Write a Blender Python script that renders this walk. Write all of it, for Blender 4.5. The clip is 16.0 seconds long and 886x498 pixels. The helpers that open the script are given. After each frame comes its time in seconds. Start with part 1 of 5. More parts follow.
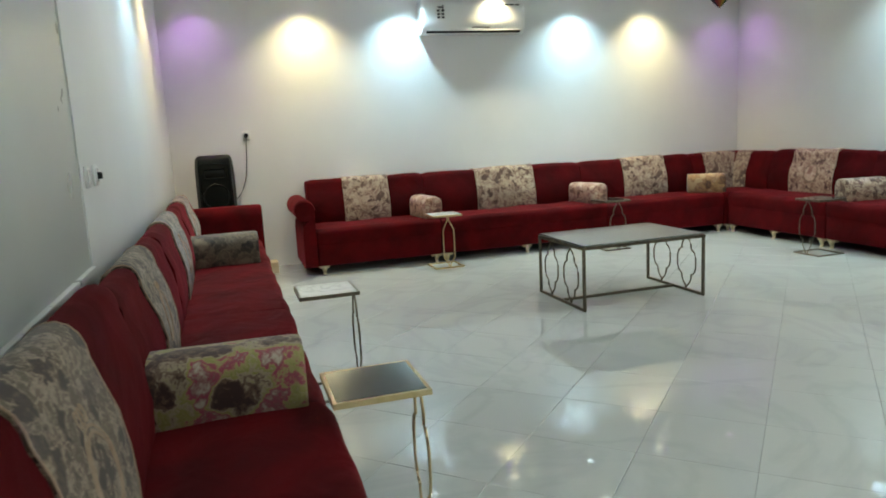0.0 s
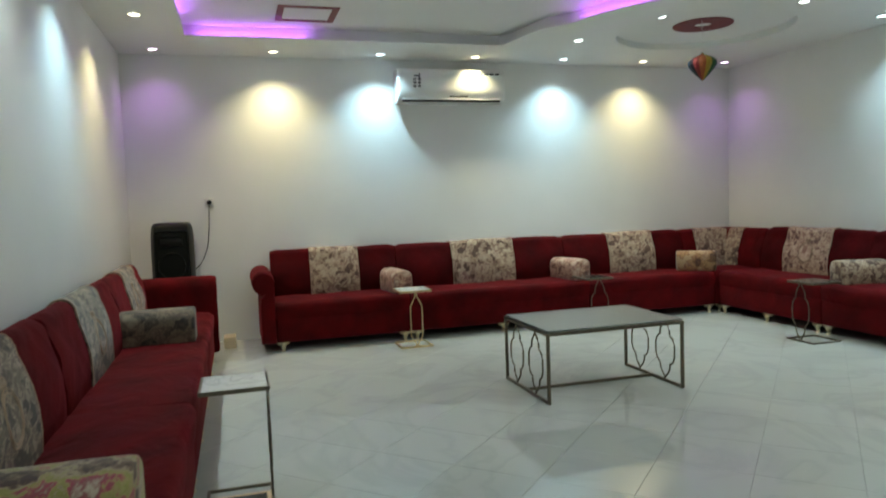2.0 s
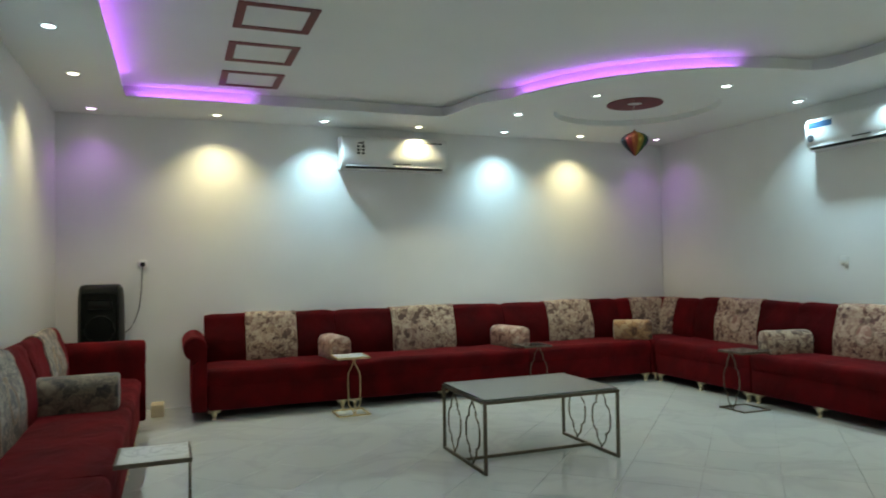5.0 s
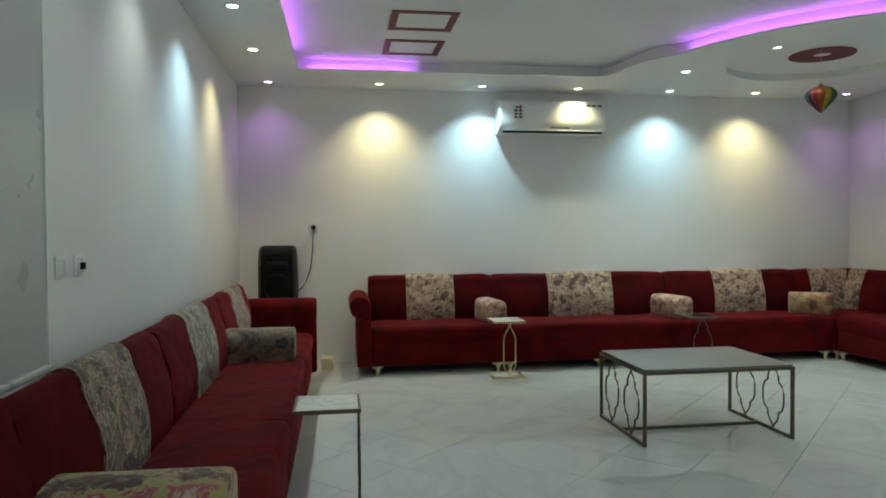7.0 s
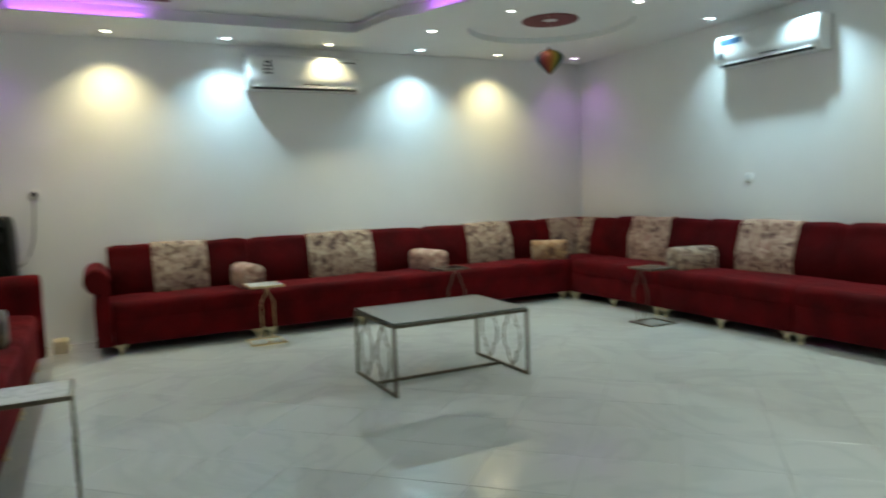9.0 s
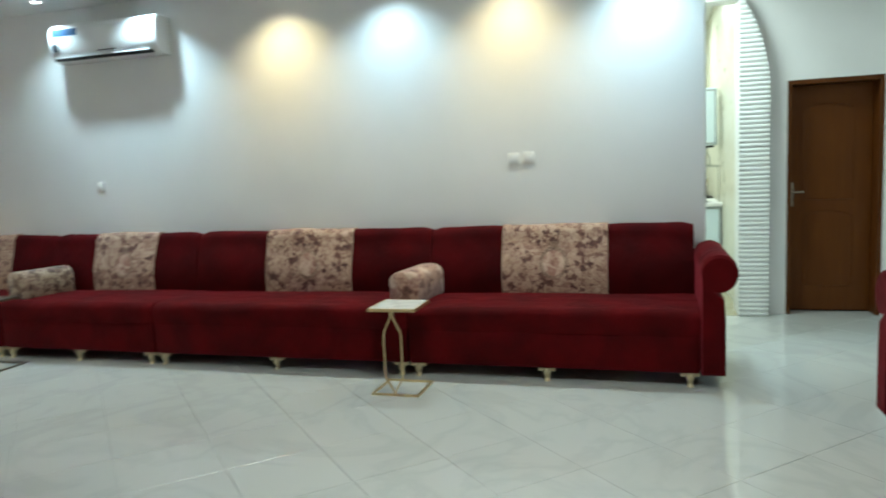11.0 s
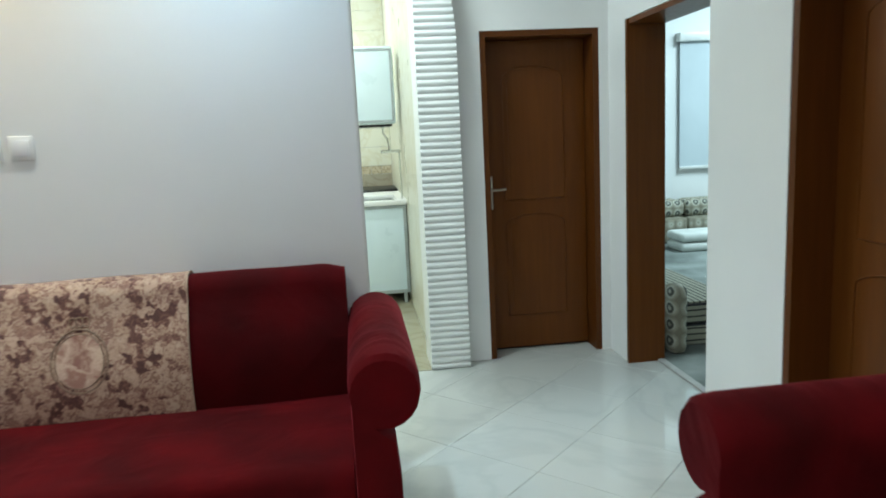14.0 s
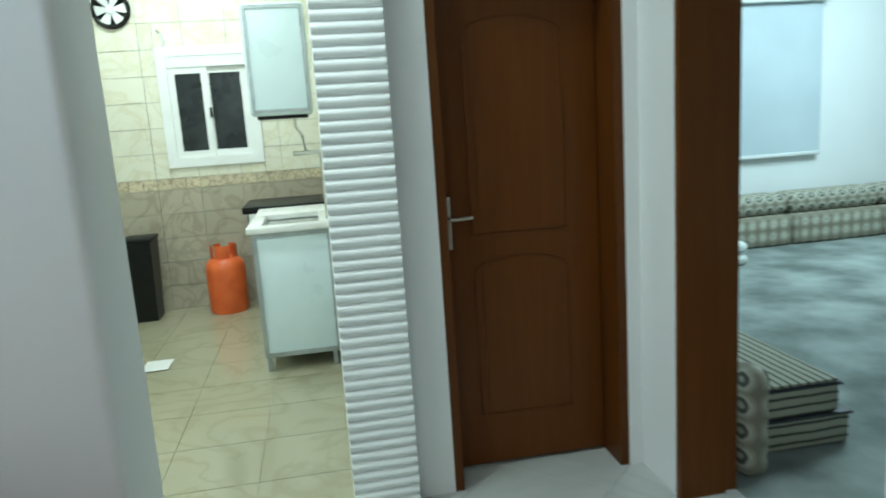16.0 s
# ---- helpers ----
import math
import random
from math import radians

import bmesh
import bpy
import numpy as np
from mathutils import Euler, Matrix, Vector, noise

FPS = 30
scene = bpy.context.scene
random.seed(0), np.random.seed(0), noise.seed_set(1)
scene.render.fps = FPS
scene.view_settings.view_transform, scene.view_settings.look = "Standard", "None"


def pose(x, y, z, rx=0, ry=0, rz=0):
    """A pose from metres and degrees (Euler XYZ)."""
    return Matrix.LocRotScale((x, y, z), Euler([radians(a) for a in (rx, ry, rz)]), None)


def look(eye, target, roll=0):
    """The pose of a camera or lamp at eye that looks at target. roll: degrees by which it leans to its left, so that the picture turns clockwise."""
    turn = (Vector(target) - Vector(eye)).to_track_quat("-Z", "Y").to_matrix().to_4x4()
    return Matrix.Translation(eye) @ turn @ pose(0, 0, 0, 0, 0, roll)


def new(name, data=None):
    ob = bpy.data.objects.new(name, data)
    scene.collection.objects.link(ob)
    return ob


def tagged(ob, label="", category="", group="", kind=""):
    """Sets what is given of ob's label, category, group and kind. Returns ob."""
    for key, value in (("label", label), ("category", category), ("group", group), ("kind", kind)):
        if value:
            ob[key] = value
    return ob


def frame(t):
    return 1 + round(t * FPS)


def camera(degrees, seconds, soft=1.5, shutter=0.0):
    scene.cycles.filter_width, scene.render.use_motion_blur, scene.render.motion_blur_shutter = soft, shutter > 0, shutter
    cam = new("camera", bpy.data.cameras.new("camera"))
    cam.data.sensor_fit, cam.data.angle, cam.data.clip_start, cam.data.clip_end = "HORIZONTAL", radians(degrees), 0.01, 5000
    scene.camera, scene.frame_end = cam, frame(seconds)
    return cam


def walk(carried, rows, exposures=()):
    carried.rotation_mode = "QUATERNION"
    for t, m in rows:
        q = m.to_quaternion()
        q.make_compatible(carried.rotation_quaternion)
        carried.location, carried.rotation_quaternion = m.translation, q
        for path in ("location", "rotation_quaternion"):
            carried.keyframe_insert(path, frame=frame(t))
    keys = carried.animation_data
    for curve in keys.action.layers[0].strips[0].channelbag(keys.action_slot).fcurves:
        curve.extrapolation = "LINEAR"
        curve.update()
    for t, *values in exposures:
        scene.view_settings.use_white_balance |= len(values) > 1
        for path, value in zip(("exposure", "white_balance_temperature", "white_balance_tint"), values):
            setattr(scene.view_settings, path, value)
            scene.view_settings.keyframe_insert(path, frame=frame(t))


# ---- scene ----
cam = camera(65.1, 16.0, soft=1.8, shutter=0.5)
PATH = [
    (0, (-0.171, 0.143, 1.313), (0.401, 2.031, 0.985), -3.1),
    (0.5, (-0.024, 0.182, 1.312), (0.535, 2.077, 1.002), -1.5),
    (1, (0.095, 0.28, 1.316), (0.766, 2.149, 1.076), -1.0),
    (1.5, (0.195, 0.389, 1.308), (0.844, 2.271, 1.113), -2.3),
    (2, (0.302, 0.437, 1.336), (0.868, 2.35, 1.198), -2.0),
    (2.5, (0.409, 0.415, 1.361), (1.116, 2.286, 1.39), -0.8),
    (3, (0.432, 0.375, 1.375), (1.312, 2.167, 1.486), -0.9),
    (5.5, (0.319, 0.425, 1.333), (0.91, 2.335, 1.369), -0.8),
    (6, (0.307, 0.421, 1.335), (0.74, 2.373, 1.369), -0.2),
    (6.5, (0.317, 0.432, 1.329), (0.689, 2.397, 1.305), -0.1),
    (7, (0.317, 0.429, 1.337), (0.612, 2.407, 1.29), -0.4),
    (7.5, (0.333, 0.436, 1.328), (0.626, 2.414, 1.28), -0.4),
    (8, (0.39, 0.45, 1.32), (0.779, 2.41, 1.247), -0.5),
    (8.5, (0.458, 0.454, 1.324), (1.031, 2.367, 1.212), -1.2),
    (9, (0.54, 0.44, 1.32), (1.427, 2.224, 1.147), -2.1),
    (9.5, (0.635, 0.418, 1.331), (1.9, 1.95, 1.101), -1.6),
    (10, (0.778, 0.497, 1.335), (2.345, 1.709, 1.057), -1.1),
    (10.2, (0.847, 0.559, 1.304), (2.53, 1.609, 1.047), -0.8),
    (12.5, (2.267, 0.479, 1.39), (4.237, 0.554, 1.051), -4.4),
    (13, (2.705, 0.403, 1.379), (4.671, 0.251, 1.04), -3.0),
    (13.5, (3.062, 0.324, 1.376), (5.021, 0.029, 1.098), -4.2),
    (14, (3.526, 0.222, 1.37), (5.485, -0.018, 1.044), -2.9),
    (14.5, (3.934, 0.162, 1.372), (5.863, -0.198, 0.983), -5.6),
    (15, (4.387, 0.029, 1.369), (6.316, -0.369, 1.023), -3.8),
    (15.5, (4.77, -0.045, 1.372), (6.686, -0.512, 1.04), -3.6),
    (16, (5.152, -0.136, 1.378), (7.091, -0.47, 1.018), -3.8),
]
EXPOSURES = [(0.0, 0.84, 6300, 0), (1.5, 0.62, 6300, -1), (3.0, 0.20, 6250, -4), (7.5, 0.20, 6250, -4), (9.0, 0.36, 6250, -3), (10.2, 0.44, 6300, -2), (12.5, 0.46, 6250, 10), (14.0, 0.40, 6200, 9), (15.0, 0.42, 6150, 7), (16.0, 0.28, 6050, 3)]
walk(cam, [(t, look(eye, target, roll)) for t, eye, target, roll in PATH], EXPOSURES)
from mathutils import bvhtree


# ---------------------------------------------------------------- light
wld = bpy.data.worlds.new("night")
scene.world = wld
wld.use_nodes = True
wld.node_tree.nodes["Background"].inputs[0].default_value = (0.01, 0.012, 0.02, 1)
wld.node_tree.nodes["Background"].inputs[1].default_value = 0.05

WARM, COOL, WHITE, PURPLE = (1.0, 0.80, 0.46), (0.62, 0.86, 1.0), (0.96, 1.0, 0.95), (0.70, 0.25, 1.0)
CEIL = 2.835
FIELD = CEIL + 0.11
DOWN_W, DOWN_E, DOWN_N = -0.36, 5.86, 7.43
DOWNLIGHTS = [
    (0.73, DOWN_N, WARM, 62), (1.78, DOWN_N, COOL, 66), (2.80, DOWN_N, WARM, 48), (3.82, DOWN_N, COOL, 68), (4.81, DOWN_N, WARM, 60),
    (5.85, 7.36, PURPLE, 9), (-0.36, 7.46, PURPLE, 9),
    # the one at y 2.95 is added fill with no known fitting
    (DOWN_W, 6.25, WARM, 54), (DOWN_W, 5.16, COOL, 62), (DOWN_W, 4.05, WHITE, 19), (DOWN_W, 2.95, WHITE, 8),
    (DOWN_E, 5.30, COOL, 46), (DOWN_E, 4.37, COOL, 80), (DOWN_E, 3.25, WARM, 60), (DOWN_E, 2.35, COOL, 62), (DOWN_E, 1.45, WARM, 54),
    (3.55, 6.57, WHITE, 36), (4.0, 5.87, WHITE, 44), (4.76, 5.05, WHITE, 44),
    # unseen lamps, assumed to carry the rows on and added for fill
    (1.0, -1.0, COOL, 44), (2.2, -1.0, WARM, 44), (3.4, -1.0, COOL, 10), (4.6, -1.0, WARM, 11), (DOWN_E, 0.55, COOL, 78),
]


def spot_lamp(x, y, z, colour, watts, degrees=114):
    data = bpy.data.lights.new("downlight_lamp", "SPOT")
    data.energy, data.color, data.spot_size, data.spot_blend, data.shadow_soft_size = watts, colour, radians(degrees), 0.9, 0.03
    ob = new("downlight_lamp", data)
    ob.location = (x, y, z)
    return ob


def area_lamp(name, x, y, z, sx, sy, colour, watts):
    data = bpy.data.lights.new(name, "AREA")
    data.shape, data.size, data.size_y, data.energy, data.color = "RECTANGLE", sx, sy, watts, colour
    ob = new(name, data)
    ob.location = (x, y, z)
    return ob


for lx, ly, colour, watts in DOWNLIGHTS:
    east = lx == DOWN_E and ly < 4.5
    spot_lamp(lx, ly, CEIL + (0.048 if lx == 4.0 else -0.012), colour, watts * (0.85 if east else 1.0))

# assumed ceiling lamps of the hall, kitchen and sitting room, out of view overhead
area_lamp("hall_panel_lamp", 6.95, 0.45, 2.80, 0.5, 0.5, (0.86, 1.0, 0.98), 24)
# fill light added to brighten the lounge; no known fitting hangs here
area_lamp("lounge_fill_lamp", 3.1, 0.9, FIELD - 0.02, 0.6, 0.6, (0.97, 1.0, 0.97), 34)
area_lamp("kitchen_tube_lamp", 8.7, 0.8, 3.04, 0.1, 1.2, (0.88, 1.0, 0.96), 22)
area_lamp("kitchen_tube_lamp", 10.2, 0.8, 3.04, 0.1, 1.2, (0.88, 1.0, 0.96), 27)
area_lamp("majlis_panel_lamp", 9.4, -4.6, 3.15, 1.4, 1.4, (0.72, 0.95, 1.0), 120)


# ---------------------------------------------------------------- materials
def mat_base(name):
    m = bpy.data.materials.new(name)
    m.use_nodes = True
    nt = m.node_tree
    return m, nt, nt.nodes["Principled BSDF"], nt.nodes, nt.links


def surf(name, c1, c2, scale=6.0, rough=0.5, metal=0.0, fine=80.0, bump=0.1, rough_var=0.08, sheen=0.0, coat=0.0, random=0.0, spec=0.5, folds=0.0, quilt=0.0):
    """Two colours mixed by a coarse noise, fine grain in the relief, roughness that varies."""
    m, nt, b, n, l = mat_base(name)
    tc = n.new("ShaderNodeTexCoord")
    big = n.new("ShaderNodeTexNoise")
    big.inputs["Scale"].default_value, big.inputs["Detail"].default_value = scale, 6
    small = n.new("ShaderNodeTexNoise")
    small.inputs["Scale"].default_value, small.inputs["Detail"].default_value = fine, 3
    l.new(tc.outputs["Object"], big.inputs["Vector"])
    l.new(tc.outputs["Object"], small.inputs["Vector"])
    ramp = n.new("ShaderNodeValToRGB")
    ramp.color_ramp.elements[0].position, ramp.color_ramp.elements[1].position = 0.32, 0.68
    ramp.color_ramp.elements[0].color, ramp.color_ramp.elements[1].color = (*c1, 1), (*c2, 1)
    l.new(big.outputs["Fac"], ramp.inputs["Fac"])
    colour = ramp.outputs["Color"]
    if random:
        info = n.new("ShaderNodeObjectInfo")
        hsv = n.new("ShaderNodeHueSaturation")
        rng = n.new("ShaderNodeMapRange")
        rng.inputs["To Min"].default_value, rng.inputs["To Max"].default_value = 1 - random, 1 + random
        l.new(info.outputs["Random"], rng.inputs["Value"])
        l.new(rng.outputs["Result"], hsv.inputs["Value"])
        l.new(colour, hsv.inputs["Color"])
        colour = hsv.outputs["Color"]
    l.new(colour, b.inputs["Base Color"])
    mr = n.new("ShaderNodeMapRange")
    mr.inputs["To Min"].default_value, mr.inputs["To Max"].default_value = max(0.02, rough - rough_var), min(1, rough + rough_var)
    l.new(big.outputs["Fac"], mr.inputs["Value"])
    l.new(mr.outputs["Result"], b.inputs["Roughness"])
    b.inputs["Metallic"].default_value = metal
    b.inputs["Sheen Weight"].default_value = sheen
    if sheen:
        b.inputs["Sheen Tint"].default_value = (1.0, 0.10, 0.14, 1)
        b.inputs["Sheen Roughness"].default_value = 0.4
    b.inputs["Coat Weight"].default_value = coat
    b.inputs["Specular IOR Level"].default_value = spec
    if bump:
        bp = n.new("ShaderNodeBump")
        bp.inputs["Strength"].default_value, bp.inputs["Distance"].default_value = bump, 0.002
        l.new(small.outputs["Fac"], bp.inputs["Height"])
        l.new(bp.outputs["Normal"], b.inputs["Normal"])
        if folds:
            mp = n.new("ShaderNodeMapping")
            mp.inputs["Scale"].default_value = (3.5, 5, 4)
            l.new(tc.outputs["Object"], mp.inputs["Vector"])
            fold = n.new("ShaderNodeTexNoise")
            fold.inputs["Scale"].default_value, fold.inputs["Detail"].default_value, fold.inputs["Distortion"].default_value = 1.0, 2.5, 0.8
            l.new(mp.outputs["Vector"], fold.inputs["Vector"])
            b2 = n.new("ShaderNodeBump")
            b2.inputs["Strength"].default_value, b2.inputs["Distance"].default_value = folds, 0.03
            l.new(fold.outputs["Fac"], b2.inputs["Height"])
            l.new(b2.outputs["Normal"], bp.inputs["Normal"])
            if quilt:
                heights = []
                for sx in (1, -1):
                    m2 = n.new("ShaderNodeMapping")
                    m2.inputs["Scale"].default_value = (sx, 0.0, 1.0)
                    l.new(tc.outputs["Object"], m2.inputs["Vector"])
                    wave = n.new("ShaderNodeTexWave")
                    wave.bands_direction = "DIAGONAL"
                    wave.inputs["Scale"].default_value, wave.inputs["Distortion"].default_value, wave.inputs["Detail"].default_value = 0.95, 0.6, 1
                    l.new(m2.outputs["Vector"], wave.inputs["Vector"])
                    edge = n.new("ShaderNodeMapRange")
                    edge.inputs["From Min"].default_value, edge.inputs["From Max"].default_value = 0.0, 0.10
                    l.new(wave.outputs["Fac"], edge.inputs["Value"])
                    heights.append(edge.outputs["Result"])
                low = n.new("ShaderNodeMath")
                low.operation = "MINIMUM"
                l.new(heights[0], low.inputs[0])
                l.new(heights[1], low.inputs[1])
                b3 = n.new("ShaderNodeBump")
                b3.inputs["Strength"].default_value, b3.inputs["Distance"].default_value = quilt, 0.006
                l.new(low.outputs["Value"], b3.inputs["Height"])
                l.new(b3.outputs["Normal"], b2.inputs["Normal"])
    return m


def glow(name, colour, strength):
    m, nt, b, n, l = mat_base(name)
    b.inputs["Base Color"].default_value = (*colour, 1)
    b.inputs["Emission Color"].default_value = (*colour, 1)
    b.inputs["Emission Strength"].default_value = strength
    return m


def floral(name, stops, scale, seed):
    """Printed upholstery: blurred blooms and mottled leaves in the given colours."""
    m, nt, b, n, l = mat_base(name)
    tc = n.new("ShaderNodeTexCoord")
    mp = n.new("ShaderNodeMapping")
    mp.inputs["Location"].default_value = (seed, seed * 0.7, seed * 1.3)
    l.new(tc.outputs["Object"], mp.inputs["Vector"])
    warp = n.new("ShaderNodeTexNoise")
    warp.inputs["Scale"].default_value, warp.inputs["Detail"].default_value = scale * 1.2, 3
    l.new(mp.outputs["Vector"], warp.inputs["Vector"])
    mix = n.new("ShaderNodeVectorMath")
    mix.operation = "MULTIPLY_ADD"
    mix.inputs[1].default_value = (0.085, 0.085, 0.085)
    l.new(warp.outputs["Color"], mix.inputs[0])
    l.new(mp.outputs["Vector"], mix.inputs[2])
    vor = n.new("ShaderNodeTexVoronoi")
    vor.feature = "SMOOTH_F1"
    vor.inputs["Scale"].default_value, vor.inputs["Smoothness"].default_value = scale, 0.55
    l.new(mix.outputs["Vector"], vor.inputs["Vector"])
    det = n.new("ShaderNodeTexNoise")
    det.inputs["Scale"].default_value, det.inputs["Detail"].default_value, det.inputs["Roughness"].default_value = scale * 2.6, 8, 0.7
    l.new(mix.outputs["Vector"], det.inputs["Vector"])
    sep = n.new("ShaderNodeSeparateColor")
    l.new(vor.outputs["Color"], sep.inputs["Color"])
    add = n.new("ShaderNodeMath")
    add.operation = "MULTIPLY_ADD"
    add.inputs[1].default_value = 0.50
    l.new(sep.outputs["Red"], add.inputs[0])
    sub = n.new("ShaderNodeMath")
    sub.operation = "MULTIPLY"
    sub.inputs[1].default_value = 0.62
    l.new(det.outputs["Fac"], sub.inputs[0])
    l.new(sub.outputs["Value"], add.inputs[2])
    ramp = n.new("ShaderNodeValToRGB")
    while len(ramp.color_ramp.elements) < len(stops):
        ramp.color_ramp.elements.new(0.5)
    for e, (p, c) in zip(ramp.color_ramp.elements, stops):
        e.position, e.color = p, (*c, 1)
    l.new(add.outputs["Value"], ramp.inputs["Fac"])
    l.new(ramp.outputs["Color"], b.inputs["Base Color"])
    b.inputs["Roughness"].default_value = 0.8
    b.inputs["Sheen Weight"].default_value = 0.2
    weave = n.new("ShaderNodeTexNoise")
    weave.inputs["Scale"].default_value = 260
    l.new(tc.outputs["Object"], weave.inputs["Vector"])
    bp = n.new("ShaderNodeBump")
    bp.inputs["Strength"].default_value, bp.inputs["Distance"].default_value = 0.25, 0.001
    l.new(weave.outputs["Fac"], bp.inputs["Height"])
    l.new(bp.outputs["Normal"], b.inputs["Normal"])
    return m


def veined(name, base, vein, scale, rough, world_pos=True, random=0.015):
    """Polished stone look: pale ground with faint warped veins, mirror-like but smudged."""
    m, nt, b, n, l = mat_base(name)
    if world_pos:
        g = n.new("ShaderNodeNewGeometry").outputs["Position"]
    else:
        g = n.new("ShaderNodeTexCoord").outputs["Object"]
    nz = n.new("ShaderNodeTexNoise")
    nz.inputs["Scale"].default_value, nz.inputs["Detail"].default_value, nz.inputs["Distortion"].default_value = scale, 8, 1.6
    l.new(g, nz.inputs["Vector"])
    ramp = n.new("ShaderNodeValToRGB")
    els = ramp.color_ramp.elements
    els[0].position, els[0].color = 0.44, (*base, 1)
    els[1].position, els[1].color = 0.56, (*base, 1)
    mid = els.new(0.5)
    mid.color = (*vein, 1)
    l.new(nz.outputs["Fac"], ramp.inputs["Fac"])
    info = n.new("ShaderNodeObjectInfo")
    hsv = n.new("ShaderNodeHueSaturation")
    rng = n.new("ShaderNodeMapRange")
    rng.inputs["To Min"].default_value, rng.inputs["To Max"].default_value = 1 - random, 1 + random
    l.new(info.outputs["Random"], rng.inputs["Value"])
    l.new(rng.outputs["Result"], hsv.inputs["Value"])
    l.new(ramp.outputs["Color"], hsv.inputs["Color"])
    l.new(hsv.outputs["Color"], b.inputs["Base Color"])
    sm = n.new("ShaderNodeTexNoise")
    sm.inputs["Scale"].default_value, sm.inputs["Detail"].default_value = 3.5, 5
    l.new(g, sm.inputs["Vector"])
    mr = n.new("ShaderNodeMapRange")
    mr.inputs["To Min"].default_value, mr.inputs["To Max"].default_value = rough * 0.6, rough * 1.6
    l.new(sm.outputs["Fac"], mr.inputs["Value"])
    l.new(mr.outputs["Result"], b.inputs["Roughness"])
    return m


def brocade(name):
    """Woven upholstery with rows of dark ovals in pale frames."""
    m, nt, b, n, l = mat_base(name)
    tc = n.new("ShaderNodeTexCoord")
    warp = n.new("ShaderNodeTexNoise")
    warp.inputs["Scale"].default_value, warp.inputs["Detail"].default_value = 30, 4
    l.new(tc.outputs["Object"], warp.inputs["Vector"])
    mix = n.new("ShaderNodeVectorMath")
    mix.operation = "MULTIPLY_ADD"
    mix.inputs[1].default_value = (0.02, 0.02, 0.02)
    l.new(warp.outputs["Color"], mix.inputs[0])
    l.new(tc.outputs["Object"], mix.inputs[2])
    mp = n.new("ShaderNodeMapping")
    mp.inputs["Scale"].default_value = (9.0, 9.0, 8.5)
    l.new(mix.outputs["Vector"], mp.inputs["Vector"])
    vor = n.new("ShaderNodeTexVoronoi")
    vor.inputs["Scale"].default_value, vor.inputs["Randomness"].default_value = 1.0, 0.0
    l.new(mp.outputs["Vector"], vor.inputs["Vector"])
    ramp = n.new("ShaderNodeValToRGB")
    stops = [(0.10, (0.40, 0.40, 0.33)), (0.17, (0.07, 0.075, 0.065)), (0.27, (0.10, 0.10, 0.085)), (0.33, (0.50, 0.49, 0.40)), (0.45, (0.34, 0.32, 0.25)), (0.62, (0.20, 0.18, 0.13))]
    while len(ramp.color_ramp.elements) < len(stops):
        ramp.color_ramp.elements.new(0.5)
    for e, (p, c) in zip(ramp.color_ramp.elements, stops):
        e.position, e.color = p, (*c, 1)
    l.new(vor.outputs["Distance"], ramp.inputs["Fac"])
    l.new(ramp.outputs["Color"], b.inputs["Base Color"])
    b.inputs["Roughness"].default_value = 0.8
    bp = n.new("ShaderNodeBump")
    bp.inputs["Strength"].default_value, bp.inputs["Distance"].default_value = 0.4, 0.003
    l.new(warp.outputs["Fac"], bp.inputs["Height"])
    l.new(bp.outputs["Normal"], b.inputs["Normal"])
    return m


def bands(name, along="Z"):
    """Cloth with narrow stripes, uneven in width."""
    m, nt, b, n, l = mat_base(name)
    tc = n.new("ShaderNodeTexCoord")
    wave = n.new("ShaderNodeTexWave")
    wave.bands_direction = along
    wave.inputs["Scale"].default_value, wave.inputs["Distortion"].default_value, wave.inputs["Detail"].default_value = 7.0, 1.2, 2
    l.new(tc.outputs["Object"], wave.inputs["Vector"])
    ramp = n.new("ShaderNodeValToRGB")
    els = ramp.color_ramp.elements
    els[0].position, els[0].color = 0.10, (0.05, 0.05, 0.04, 1)
    els[1].position, els[1].color = 0.28, (0.36, 0.35, 0.27, 1)
    l.new(wave.outputs["Fac"], ramp.inputs["Fac"])
    l.new(ramp.outputs["Color"], b.inputs["Base Color"])
    b.inputs["Roughness"].default_value = 0.85
    return m


def wood(name, dark, light, rough=0.38):
    m, nt, b, n, l = mat_base(name)
    tc = n.new("ShaderNodeTexCoord")
    mp = n.new("ShaderNodeMapping")
    mp.inputs["Scale"].default_value = (14, 14, 0.9)
    l.new(tc.outputs["Object"], mp.inputs["Vector"])
    nz = n.new("ShaderNodeTexNoise")
    nz.inputs["Scale"].default_value, nz.inputs["Detail"].default_value, nz.inputs["Distortion"].default_value = 2.2, 7, 0.6
    l.new(mp.outputs["Vector"], nz.inputs["Vector"])
    ramp = n.new("ShaderNodeValToRGB")
    ramp.color_ramp.elements[0].position, ramp.color_ramp.elements[1].position = 0.3, 0.72
    ramp.color_ramp.elements[0].color, ramp.color_ramp.elements[1].color = (*dark, 1), (*light, 1)
    l.new(nz.outputs["Fac"], ramp.inputs["Fac"])
    l.new(ramp.outputs["Color"], b.inputs["Base Color"])
    mr = n.new("ShaderNodeMapRange")
    mr.inputs["To Min"].default_value, mr.inputs["To Max"].default_value = rough - 0.08, rough + 0.12
    l.new(nz.outputs["Fac"], mr.inputs["Value"])
    l.new(mr.outputs["Result"], b.inputs["Roughness"])
    bp = n.new("ShaderNodeBump")
    bp.inputs["Strength"].default_value, bp.inputs["Distance"].default_value = 0.12, 0.001
    l.new(nz.outputs["Fac"], bp.inputs["Height"])
    l.new(bp.outputs["Normal"], b.inputs["Normal"])
    b.inputs["Specular IOR Level"].default_value = 0.2
    return m


